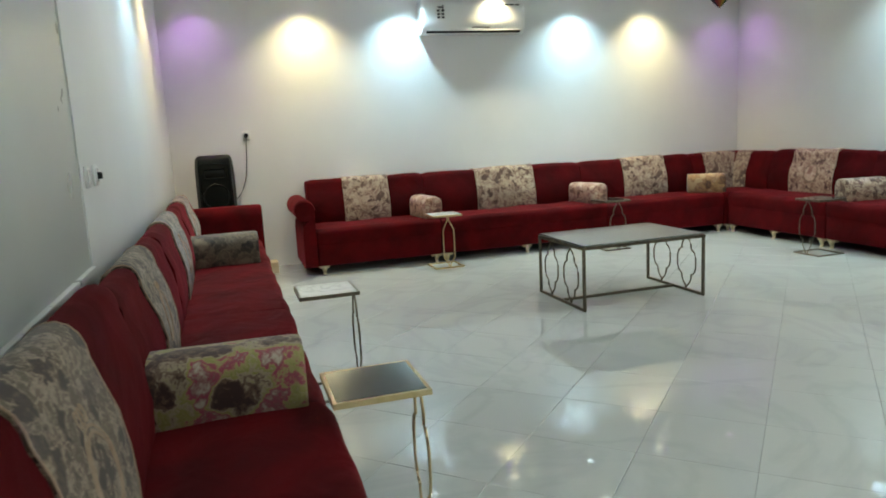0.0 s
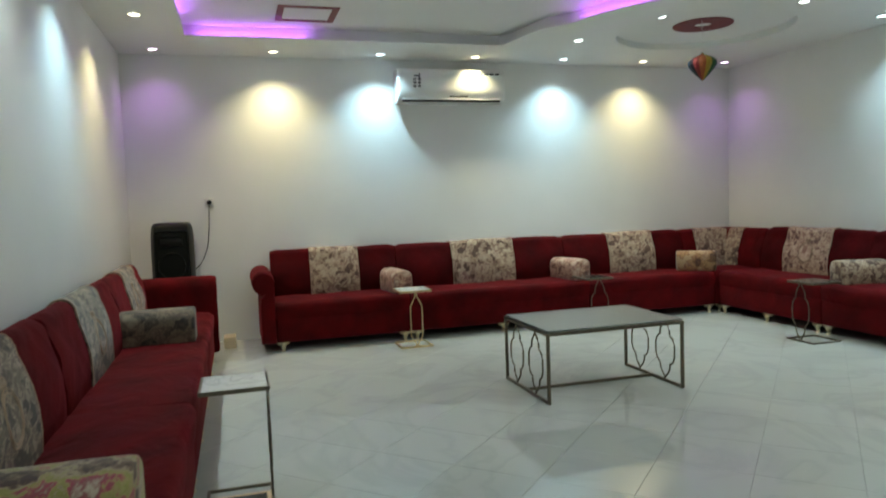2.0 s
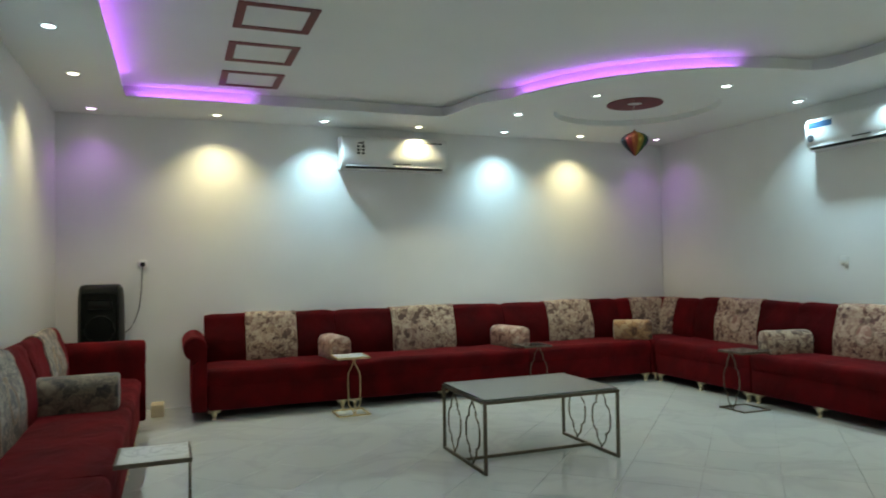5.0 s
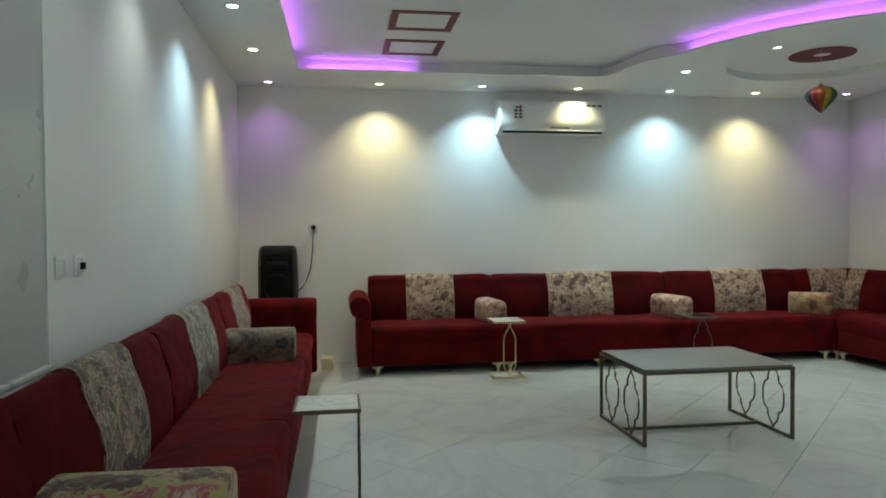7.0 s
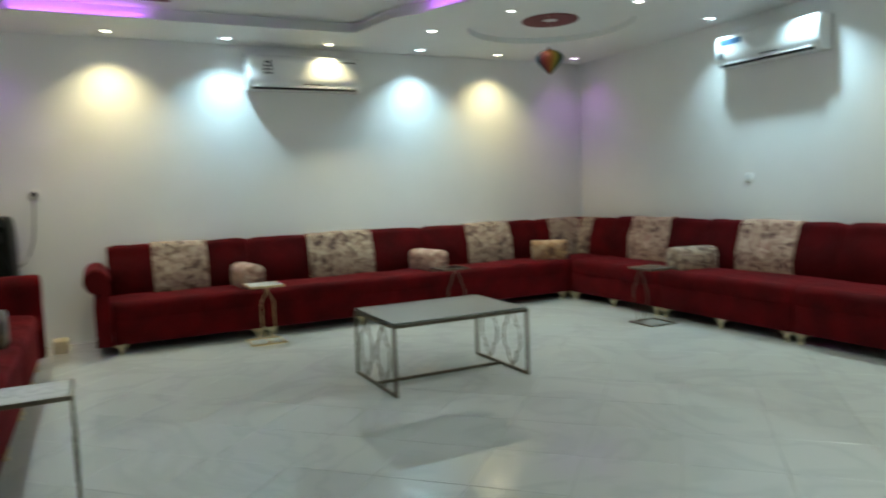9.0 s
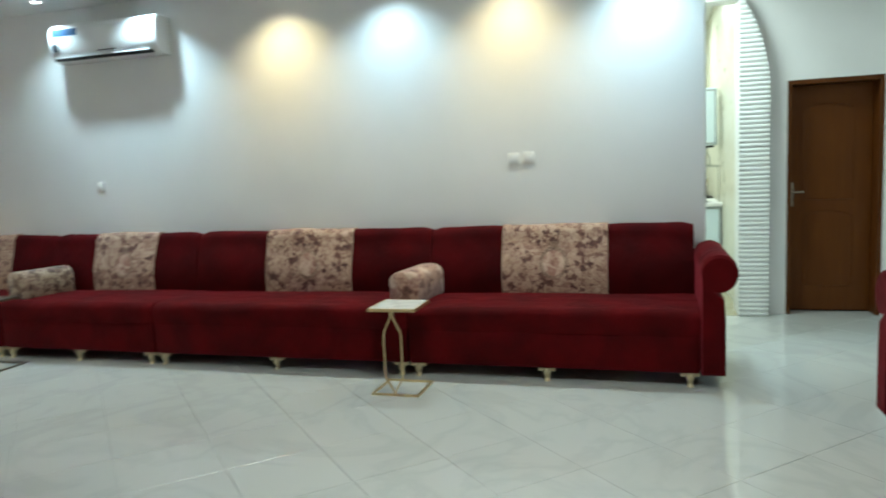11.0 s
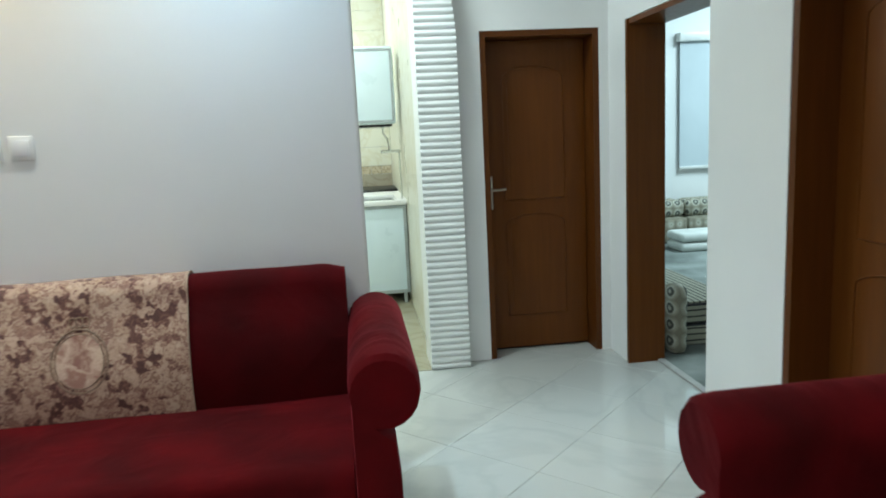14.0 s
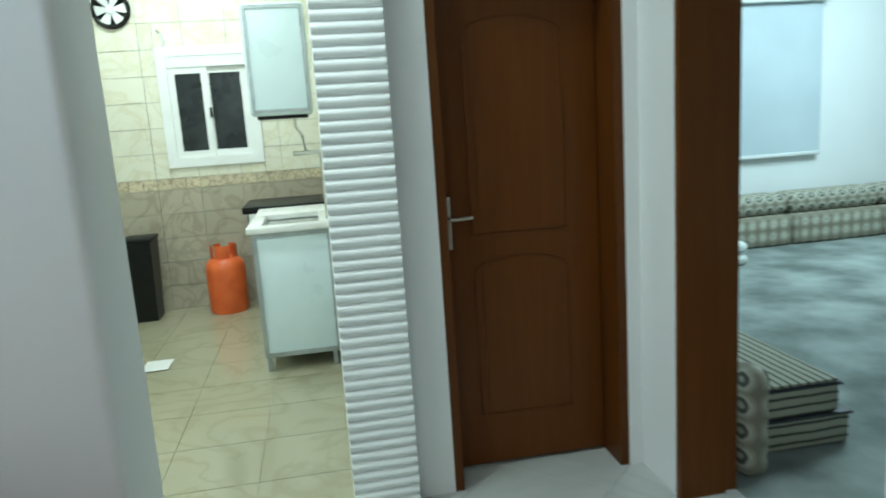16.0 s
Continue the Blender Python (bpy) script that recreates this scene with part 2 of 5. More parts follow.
M_WALL = surf("white_wall_paint", (0.76, 0.765, 0.755), (0.81, 0.815, 0.805), 1.3, 0.42, fine=55, bump=0.06)
M_CEIL = surf("ceiling_gypsum", (0.77, 0.775, 0.765), (0.81, 0.815, 0.805), 1.0, 0.85, fine=70, bump=0.04)
M_BOARD = surf("window_board_paint", (0.46, 0.48, 0.46), (0.52, 0.54, 0.52), 1.6, 0.3, fine=60, bump=0.05)
M_VELVET = surf("red_velvet", (0.038, 0.0006, 0.0013), (0.092, 0.0015, 0.0031), 4.0, 0.85, fine=170, bump=0.35, sheen=0.16, spec=0.10, folds=0.55)
# quilted backrest velvet; the red is darkened to hold the backs' shade
M_VELVET_Q_SHADE = surf("shaded_quilted_red_velvet", (0.032, 0.0005, 0.0011), (0.068, 0.0010, 0.0023), 4.0, 0.85, fine=170, bump=0.35, sheen=0.16, spec=0.10, folds=0.3, quilt=0.3)
M_FLORAL = floral("floral_panel_fabric", [(0.36, (0.07, 0.036, 0.025)), (0.46, (0.16, 0.09, 0.062)), (0.52, (0.36, 0.26, 0.18)), (0.57, (0.48, 0.39, 0.28)), (0.64, (0.17, 0.09, 0.068)), (0.70, (0.22, 0.13, 0.095)), (0.78, (0.44, 0.35, 0.25))], 20, 0.0)
M_FLORAL_B = floral("floral_bolster_fabric", [(0.35, (0.05, 0.022, 0.018)), (0.43, (0.16, 0.10, 0.065)), (0.49, (0.40, 0.32, 0.22)), (0.55, (0.26, 0.24, 0.06)), (0.61, (0.36, 0.32, 0.13)), (0.66, (0.34, 0.05, 0.10)), (0.72, (0.26, 0.10, 0.10)), (0.80, (0.48, 0.40, 0.32))], 12, 4.0)
# close to M_FLORAL's browns, at about three quarters of their brightness
M_FLORAL_W = floral("darker_floral_panel_fabric", [(0.38, (0.035, 0.02, 0.013)), (0.47, (0.09, 0.055, 0.036)), (0.52, (0.27, 0.20, 0.14)), (0.57, (0.36, 0.29, 0.21)), (0.62, (0.10, 0.058, 0.04)), (0.71, (0.11, 0.085, 0.05)), (0.79, (0.34, 0.26, 0.19))], 22, 2.0)
M_FLORAL_E = floral("rose_brown_panel_fabric", [(0.34, (0.07, 0.024, 0.018)), (0.44, (0.16, 0.066, 0.048)), (0.50, (0.38, 0.24, 0.165)), (0.58, (0.52, 0.37, 0.27)), (0.64, (0.17, 0.07, 0.052)), (0.71, (0.34, 0.20, 0.14)), (0.79, (0.50, 0.36, 0.26))], 25, 5.0)
M_FLORAL_D = floral("dark_taupe_floral_fabric", [(0.36, (0.02, 0.014, 0.01)), (0.45, (0.065, 0.044, 0.03)), (0.53, (0.15, 0.11, 0.07)), (0.62, (0.07, 0.045, 0.03)), (0.78, (0.19, 0.14, 0.09))], 12, 7.0)
M_FLORAL_G = floral("golden_floral_fabric", [(0.35, (0.06, 0.022, 0.012)), (0.45, (0.18, 0.085, 0.035)), (0.53, (0.38, 0.22, 0.09)), (0.60, (0.20, 0.085, 0.05)), (0.70, (0.42, 0.28, 0.15))], 12, 11.0)
M_FLORAL_P = floral("floral_pink_fabric", [(0.32, (0.09, 0.03, 0.02)), (0.42, (0.24, 0.11, 0.075)), (0.52, (0.50, 0.32, 0.23)), (0.64, (0.22, 0.09, 0.07)), (0.76, (0.50, 0.36, 0.27))], 12, 9.0)
M_MED = floral("medallion_fabric", [(0.36, (0.24, 0.11, 0.08)), (0.46, (0.42, 0.27, 0.20)), (0.58, (0.54, 0.39, 0.29)), (0.74, (0.30, 0.15, 0.11))], 14, 3.0)
M_RING_L = surf("pale_medallion_border", (0.32, 0.22, 0.15), (0.44, 0.33, 0.24), 30, 0.8, bump=0.2)
M_RING = surf("woven_medallion_border", (0.16, 0.10, 0.07), (0.28, 0.19, 0.13), 30, 0.8, bump=0.2)
M_LEG = surf("cream_gilt_leg", (0.50, 0.42, 0.24), (0.60, 0.53, 0.36), 30, 0.35, metal=0.35, bump=0.05)
M_GOLD = surf("brushed_gold_metal", (0.62, 0.47, 0.24), (0.74, 0.60, 0.34), 20, 0.32, metal=0.9, bump=0.03)
M_DARKMETAL = surf("dark_bronze_metal", (0.10, 0.085, 0.06), (0.17, 0.14, 0.10), 25, 0.38, metal=0.7, bump=0.05)
M_MIRROR = surf("smoked_mirror_glass", (0.28, 0.30, 0.29), (0.33, 0.35, 0.34), 2.0, 0.09, metal=0.8, bump=0.0, rough_var=0.04)
M_BLACKGLASS = surf("dark_glass_top", (0.05, 0.055, 0.05), (0.10, 0.105, 0.09), 3.0, 0.12, metal=0.4, bump=0.0, rough_var=0.05)
M_MARBLE = veined("white_marble_top", (0.74, 0.74, 0.70), (0.58, 0.58, 0.55), 5.0, 0.18)
M_TILE = veined("polished_porcelain_tile", (0.50, 0.515, 0.49), (0.46, 0.475, 0.455), 1.1, 0.04)
M_KGROUT = surf("beige_tile_joint", (0.31, 0.285, 0.195), (0.35, 0.325, 0.225), 8, 0.7, bump=0.2)
M_GROUT = surf("grey_tile_joint", (0.34, 0.34, 0.325), (0.44, 0.44, 0.42), 8, 0.8, bump=0.2)
M_KTILE_F = veined("beige_kitchen_floor_tile", (0.35, 0.325, 0.225), (0.31, 0.28, 0.185), 2.0, 0.12)
M_KTILE_LOW = veined("taupe_wall_tile", (0.40, 0.36, 0.28), (0.31, 0.27, 0.20), 3.5, 0.3, random=0.1)
M_KTILE_UP = veined("cream_wall_tile", (0.70, 0.69, 0.58), (0.64, 0.61, 0.47), 3.0, 0.3, random=0.05)
M_KBORDER = veined("border_wall_tile", (0.60, 0.53, 0.38), (0.36, 0.28, 0.18), 12, 0.35, random=0.1)
M_WOOD = wood("brown_stained_door_wood", (0.105, 0.031, 0.0045), (0.130, 0.040, 0.0060), 0.32)
M_WOOD_D = wood("dark_door_lining_wood", (0.082, 0.024, 0.004), (0.105, 0.032, 0.005))
M_ACWHITE = surf("white_gloss_plastic", (0.76, 0.77, 0.77), (0.80, 0.81, 0.81), 4, 0.22, bump=0.0)
M_PLASTIC = surf("white_switch_plastic", (0.72, 0.72, 0.70), (0.78, 0.78, 0.76), 8, 0.3, bump=0.0)
M_BLACK = surf("black_plastic", (0.005, 0.005, 0.005), (0.010, 0.011, 0.010), 12, 0.38, bump=0.1, spec=0.2)
M_GRILLE = surf("black_speaker_grille", (0.003, 0.004, 0.0035), (0.007, 0.008, 0.007), 60, 0.55, fine=400, bump=0.8, spec=0.08)
M_INK = surf("dark_print_ink", (0.02, 0.02, 0.025), (0.04, 0.04, 0.05), 20, 0.5, bump=0)
M_BLUEINK = surf("blue_print_ink", (0.04, 0.10, 0.22), (0.06, 0.14, 0.28), 20, 0.45, bump=0)
M_REDPAINT = surf("dark_red_ceiling_paint", (0.13, 0.014, 0.016), (0.17, 0.02, 0.022), 8, 0.6, bump=0.05)
M_LED = glow("purple_led_strip", (0.58, 0.14, 1.0), 8.5)
M_LENS_WARM = glow("warm_lamp_lens", (1.0, 0.86, 0.62), 7)
M_LENS_COOL = glow("cool_lamp_lens", (0.80, 0.93, 1.0), 7)
M_LENS_WHITE = glow("white_lamp_lens", (0.95, 1.0, 0.96), 7)
M_LENS_PURPLE = glow("pink_lamp_lens", (0.95, 0.62, 1.0), 5)
M_RIB = surf("white_ribbed_plaster", (0.72, 0.74, 0.73), (0.78, 0.80, 0.79), 5, 0.5, bump=0.08)
M_ALU = surf("aluminium_trim", (0.34, 0.38, 0.39), (0.46, 0.50, 0.51), 12, 0.35, metal=0.7, bump=0.02)
M_PANELWHITE = surf("white_laminate", (0.64, 0.75, 0.79), (0.69, 0.80, 0.84), 3, 0.3, bump=0.02)
M_ORANGE = surf("orange_gas_paint", (0.62, 0.10, 0.02), (0.75, 0.15, 0.035), 7, 0.4, bump=0.1)
M_NIGHT = surf("night_window_glass", (0.006, 0.009, 0.010), (0.02, 0.026, 0.026), 9, 0.12, bump=0.3, fine=40)
M_FAN = surf("grey_fan_plastic", (0.62, 0.64, 0.64), (0.72, 0.74, 0.74), 9, 0.4, bump=0)
M_CARPET = surf("grey_swirl_carpet", (0.11, 0.125, 0.115), (0.29, 0.32, 0.30), 2.6, 0.95, fine=140, bump=0.4, rough_var=0.02)
M_BROCADE = brocade("grey_medallion_brocade")
M_BANDS = bands("black_and_grey_striped_fabric")
M_COVER = bands("pale_cover_with_dark_stripes", "Y")
M_STRIPE = surf("pale_striped_fabric", (0.60, 0.62, 0.58), (0.70, 0.72, 0.68), 5, 0.85, bump=0.3)
M_BLIND = surf("blue_grey_roller_blind", (0.48, 0.54, 0.57), (0.53, 0.59, 0.62), 2, 0.7, bump=0.1)
M_CARD = surf("cream_cardboard", (0.55, 0.48, 0.32), (0.62, 0.55, 0.40), 9, 0.8, bump=0.2)
M_HANDLE = surf("worn_handle_metal", (0.34, 0.30, 0.24), (0.46, 0.42, 0.35), 10, 0.35, metal=0.9, bump=0.03)
M_STEEL = surf("stainless_steel", (0.55, 0.57, 0.56), (0.66, 0.68, 0.67), 10, 0.25, metal=1.0, bump=0.03)


# ---------------------------------------------------------------- mesh helpers
def finish(name, bm, material, parent=None, label="", smooth=True, angle=40):
    bmesh.ops.recalc_face_normals(bm, faces=bm.faces)
    me = bpy.data.meshes.new(name)
    bm.to_mesh(me)
    bm.free()
    me.materials.append(material)
    if smooth:
        for p in me.polygons:
            p.use_smooth = True
        me.set_sharp_from_angle(angle=radians(angle))
    ob = new(name, me)
    if parent is not None:
        ob.parent = parent
    if label:
        ob["label"] = label
    return ob


def part(name, bm, material, parent, label="", angle=40):
    return finish(name, bm, material, parent, label, angle=angle)


def structure(name, bm, material, label, category):
    return tagged(finish(name, bm, material), label, category, kind="structure")


def thing(name, label, category, group="", m=None):
    ob = new(name)
    ob.empty_display_size = 0.05
    if m is not None:
        ob.matrix_basis = m
    return tagged(ob, label, category, group)


def add_box(bm, x0, x1, y0, y1, z0, z1, bevel=0.0, segments=2):
    made = bmesh.ops.create_cube(bm, size=1.0, matrix=Matrix.Translation(((x0 + x1) / 2, (y0 + y1) / 2, (z0 + z1) / 2)) @ Matrix.Diagonal((x1 - x0, y1 - y0, z1 - z0, 1)))
    if bevel:
        edges = list({e for v in made["verts"] for e in v.link_edges})
        bmesh.ops.bevel(bm, geom=edges, offset=bevel, segments=segments, affect="EDGES", profile=0.5)
    return bm


def box(x0, x1, y0, y1, z0, z1, bevel=0.0, segments=2):
    return add_box(bmesh.new(), x0, x1, y0, y1, z0, z1, bevel, segments)


def add_cyl(bm, radius, depth, m, segments=24, radius2=None):
    bmesh.ops.create_cone(bm, cap_ends=True, segments=segments, radius1=radius, radius2=radius if radius2 is None else radius2, depth=depth, matrix=m)
    return bm


def add_tube(bm, points, radius, sides=8, closed=False):
    """A round bar swept along points."""
    pts = [Vector(p) for p in points]
    count = len(pts)
    rings = []
    for i, p in enumerate(pts):
        before = pts[(i - 1) % count] if closed or i > 0 else p
        after = pts[(i + 1) % count] if closed or i < count - 1 else p
        d = (after - before).normalized()
        ref = Vector((0, 0, 1)) if abs(d.z) < 0.85 else Vector((0.3, 1, 0)).normalized()
        u = d.cross(ref).normalized()
        w = d.cross(u).normalized()
        rings.append([bm.verts.new(p + radius * (math.cos(2 * math.pi * k / sides) * u + math.sin(2 * math.pi * k / sides) * w)) for k in range(sides)])
    for i in range(count if closed else count - 1):
        a, b = rings[i], rings[(i + 1) % count]
        gap = 0
        if closed and i == count - 1:
            gap = min(range(sides), key=lambda g: (a[0].co - b[g].co).length)
        for k in range(sides):
            bm.faces.new((a[k], a[(k + 1) % sides], b[(k + 1 + gap) % sides], b[(k + gap) % sides]))
    if not closed:
        bm.faces.new(rings[0])
        bm.faces.new(rings[-1])
    return bm


def loft(stations, cap=True):
    """Joins closed loops of equally many points into a skin."""
    bm = bmesh.new()
    loops = [[bm.verts.new(p) for p in st] for st in stations]
    k = len(loops[0])
    for a, b in zip(loops, loops[1:]):
        for i in range(k):
            bm.faces.new((a[i], a[(i + 1) % k], b[(i + 1) % k], b[i]))
    if cap:
        bm.faces.new(loops[0])
        bm.faces.new(loops[-1])
    return bm


def extruded(outline, axis, lo, hi):
    """A plate: an outline of (a, b) pairs pushed from lo to hi along axis."""
    def at(a, b, c):
        return {"x": (c, a, b), "y": (a, c, b), "z": (a, b, c)}[axis]
    bm = bmesh.new()
    one = [bm.verts.new(at(a, b, lo)) for a, b in outline]
    two = [bm.verts.new(at(a, b, hi)) for a, b in outline]
    bm.faces.new(one)
    bm.faces.new(two)
    k = len(outline)
    for i in range(k):
        bm.faces.new((one[i], one[(i + 1) % k], two[(i + 1) % k], two[i]))
    return bm


def arc(cx, cy, r, a0, a1, count, ry=None):
    ry = r if ry is None else ry
    return [(cx + r * math.cos(radians(a0 + (a1 - a0) * i / count)), cy + ry * math.sin(radians(a0 + (a1 - a0) * i / count))) for i in range(count + 1)]


# ---------------------------------------------------------------- shell of the lounge
WX, EX, NY, SY = -0.69, 6.18, 7.72, -1.296
ST = 0.216

bm = box(WX - 0.2, EX + 0.2, NY, NY + 0.2, 0, 3.05)
structure("wall_north", bm, M_WALL, "white painted plaster wall washed by downlights", "wall")

bm = box(EX, EX + 0.21, 0.19, NY, 0, 3.05, 0.015, 3)
structure("wall_east", bm, M_WALL, "white painted plaster wall behind the long sofa", "wall")

# west wall with a boarded-up window
bm = bmesh.new()
add_box(bm, WX - 0.2, WX, 3.02, NY, 0, 3.05)
add_box(bm, WX - 0.2, WX, SY - ST, 1.1, 0, 3.05)
add_box(bm, WX - 0.2, WX, 1.1, 3.02, 0, 0.86)
add_box(bm, WX - 0.2, WX, 1.1, 3.02, 2.62, 3.05)
structure("wall_west", bm, M_WALL, "white painted plaster wall with a boarded-up window", "wall")
win = thing("window_1", "window closed by a flush pale grey board", "window")
win["kind"] = "structure"
part("window_board", box(WX - 0.04, WX - 0.006, 1.1, 3.02, 0.888, 2.62), M_BOARD, win)
part("window_sill", box(WX - 0.04, WX + 0.010, 1.1, 3.02, 0.866, 0.886, 0.003), M_PLASTIC, win)

# south wall with two doorways, shared with the room behind it
DOOR_H = 1.935
D3 = (4.86, 5.81)
D2 = (6.366, 7.273)
bm = bmesh.new()
add_box(bm, WX, D3[0], SY - ST, SY, 0, 3.05)
add_box(bm, D3[0], D3[1], SY - ST, SY, DOOR_H, 3.05)
add_box(bm, D3[1], D2[0], SY - ST, SY, 0, 3.05)
add_box(bm, D2[0], D2[1], SY - ST, SY, DOOR_H, 3.05)
add_box(bm, D2[1], 11.6, SY - ST, SY, 0, 3.3)
structure("wall_south", bm, M_WALL, "white painted wall with two brown doorways", "wall")

# hall end wall: closed door and the open way to the kitchen
HX = 7.535
D1 = (-1.238, -0.535)
KITCHEN_WAY = (-0.157, 1.70)
bm = bmesh.new()
add_box(bm, HX, HX + 0.2, SY, D1[0], 0, 3.05)
add_box(bm, HX, HX + 0.2, D1[0], D1[1], DOOR_H, 3.05)
add_box(bm, HX, HX + 0.2, D1[1], KITCHEN_WAY[0], 0, 3.05)
add_box(bm, HX, HX + 0.2, KITCHEN_WAY[1], 1.95, 0, 3.05)
add_box(bm, HX, HX + 0.2, KITCHEN_WAY[0], KITCHEN_WAY[1], 2.62, 3.05)
structure("wall_hall", bm, M_WALL, "white hall wall with a door and an opening to the kitchen", "wall")
bm = box(EX + 0.21, HX + 0.2, 1.95, 2.15, 0, 3.05)
structure("wall_hall_north", bm, M_WALL, "plain white wall closing the hall", "wall")

# ceiling: lowered border with a raised field whose edge swings round a circle
CX, CY, CR = 5.1, 6.45, 1.97


def field_outline(o):
    """Edge of the raised field, pushed outwards by o."""
    pts = [(-0.04 - o, -0.9 - o), (-0.04 - o, 6.90 + o), (2.82 + o, 6.90 + o)]
    pts += [(2.89 + o, 6.86 + o * 0.5), (2.92 + o, 6.70), (2.95 + o, 6.45), (3.01 + o, 6.22)]
    pts += arc(CX, CY, CR - o, 193, 266, 26)
    pts += [(5.10 + o * 0.5, 4.45 + o), (5.17 + o, 4.38), (5.19 + o, 4.25), (5.19 + o, -0.9 - o)]
    return pts


field = field_outline(0.0)
recess = field_outline(0.07)
DISC = (4.57, 6.06, 0.79)


def plate_with_holes(outer, holes, z):
    """A flat sheet with holes, filled from its outlines."""
    bmp = bmesh.new()
    edges = []
    for ring in [outer] + holes:
        vs = [bmp.verts.new((x, y, z)) for x, y in ring]
        edges += [bmp.edges.new((vs[i], vs[(i + 1) % len(vs)])) for i in range(len(vs))]
    bmesh.ops.triangle_fill(bmp, use_beauty=True, use_dissolve=False, edges=edges)
    return bmp


round_hole = arc(DISC[0], DISC[1], DISC[2], 0, 360, 48)[:-1]
bm = plate_with_holes([(WX - 0.1, SY - 0.1), (7.70, SY - 0.1), (7.70, 2.0), (EX + 0.1, 2.0), (EX + 0.1, NY + 0.1), (WX - 0.1, NY + 0.1)], [field, round_hole], CEIL)
for ring, z1 in ((field, CEIL + 0.012), (recess, FIELD), (round_hole, CEIL + 0.06)):
    k = len(ring)
    for i in range(k):
        (ax, ay), (bx, by) = ring[i], ring[(i + 1) % k]
        bm.faces.new([bm.verts.new(p) for p in ((ax, ay, CEIL), (bx, by, CEIL), (bx, by, z1), (ax, ay, z1))])
vs = [bm.verts.new((x, y, CEIL + 0.06)) for x, y in round_hole]
bm.faces.new(vs)
bmesh.ops.remove_doubles(bm, verts=bm.verts, dist=0.0005)
structure("ceiling_border", bm, M_CEIL, "lowered white gypsum ceiling border with curved edge", "ceiling")
bm = box(WX - 0.2, 7.75, SY - ST, NY + 0.2, FIELD, CEIL + 0.21)
structure("ceiling", bm, M_CEIL, "raised white gypsum ceiling field", "ceiling")


LED_Z = CEIL + 0.012
for pts in (
    [(-0.072, 3.6), (-0.072, 5.0), (-0.072, 6.6)],
    [(0.05, 6.932), (0.5, 6.932), (1.02, 6.932)],
    arc(CX, CY, CR - 0.032, 195, 251, 24),
):
    bm = add_tube(bmesh.new(), [(x, y, LED_Z) for x, y in pts], 0.008, 8)
    tagged(finish("led_strip", bm, M_LED), "glowing purple strip light along the ceiling cove", "strip light", "cove strip lights")

# painted frames on the raised ceiling
for y0, y1 in ((4.68, 5.16), (5.46, 5.94), (6.22, 6.70)):
    bm = bmesh.new()
    x0, x1, w, z = 0.71, 1.21, 0.055, FIELD - 0.007
    add_box(bm, x0, x1, y0, y0 + w, z, z + 0.006)
    add_box(bm, x0, x1, y1 - w, y1, z, z + 0.006)
    add_box(bm, x0, x0 + w, y0 + w, y1 - w, z, z + 0.006)
    add_box(bm, x1 - w, x1, y0 + w, y1 - w, z, z + 0.006)
    tagged(finish("ceiling_frame", bm, M_REDPAINT), "dark red rectangular frame on the white ceiling", "ceiling ornament", "ceiling frames")

# red rosette in the round recess
bm = bmesh.new()
outer = [bm.verts.new((x, y, CEIL + 0.052)) for x, y in arc(DISC[0], DISC[1], 0.27, 0, 360, 40)[:-1]]
inner = [bm.verts.new((x, y, CEIL + 0.052)) for x, y in arc(DISC[0], DISC[1], 0.075, 0, 360, 40)[:-1]]
outer2 = [bm.verts.new((v.co.x, v.co.y, CEIL + 0.059)) for v in outer]
inner2 = [bm.verts.new((v.co.x, v.co.y, CEIL + 0.059)) for v in inner]
for i in range(40):
    j = (i + 1) % 40
    bm.faces.new((outer[i], outer[j], inner[j], inner[i]))
    bm.faces.new((outer[i], outer[j], outer2[j], outer2[i]))
    bm.faces.new((inner[i], inner[j], inner2[j], inner2[i]))
tagged(finish("ceiling_rosette", bm, M_REDPAINT), "dark red round rosette on the white ceiling", "ceiling ornament")


# ---------------------------------------------------------------- downlights
def downlight(x, y, lens, z=CEIL):
    t = thing("downlight", "small round recessed ceiling downlight, switched on", "downlight", "ceiling downlights", pose(x, y, z))
    bmd = bmesh.new()
    prof = [(0.052, 0.0), (0.052, -0.006), (0.044, -0.009), (0.038, -0.006), (0.038, 0.0)]
    rings = [[bmd.verts.new((r * math.cos(2 * math.pi * i / 24), r * math.sin(2 * math.pi * i / 24), z)) for i in range(24)] for r, z in prof]
    for a, b in zip(rings, rings[1:]):
        for i in range(24):
            bmd.faces.new((a[i], a[(i + 1) % 24], b[(i + 1) % 24], b[i]))
    part("rim", bmd, M_ACWHITE, t)
    part("lens", add_cyl(bmesh.new(), 0.037, 0.004, pose(0, 0, -0.003), 24), lens, t, "glowing lens")
    return t


LENS = {WARM: M_LENS_WARM, COOL: M_LENS_COOL, WHITE: M_LENS_WHITE, PURPLE: M_LENS_PURPLE}
# the added fill lamps get the same fittings as the real downlights
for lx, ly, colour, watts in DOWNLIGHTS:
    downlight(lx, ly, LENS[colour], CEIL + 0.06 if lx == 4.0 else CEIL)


# ---------------------------------------------------------------- sofas
DEPTH = 0.82
SEAT_Z, BACK_Z, BASE_Z = 0.455, 0.90, 0.085


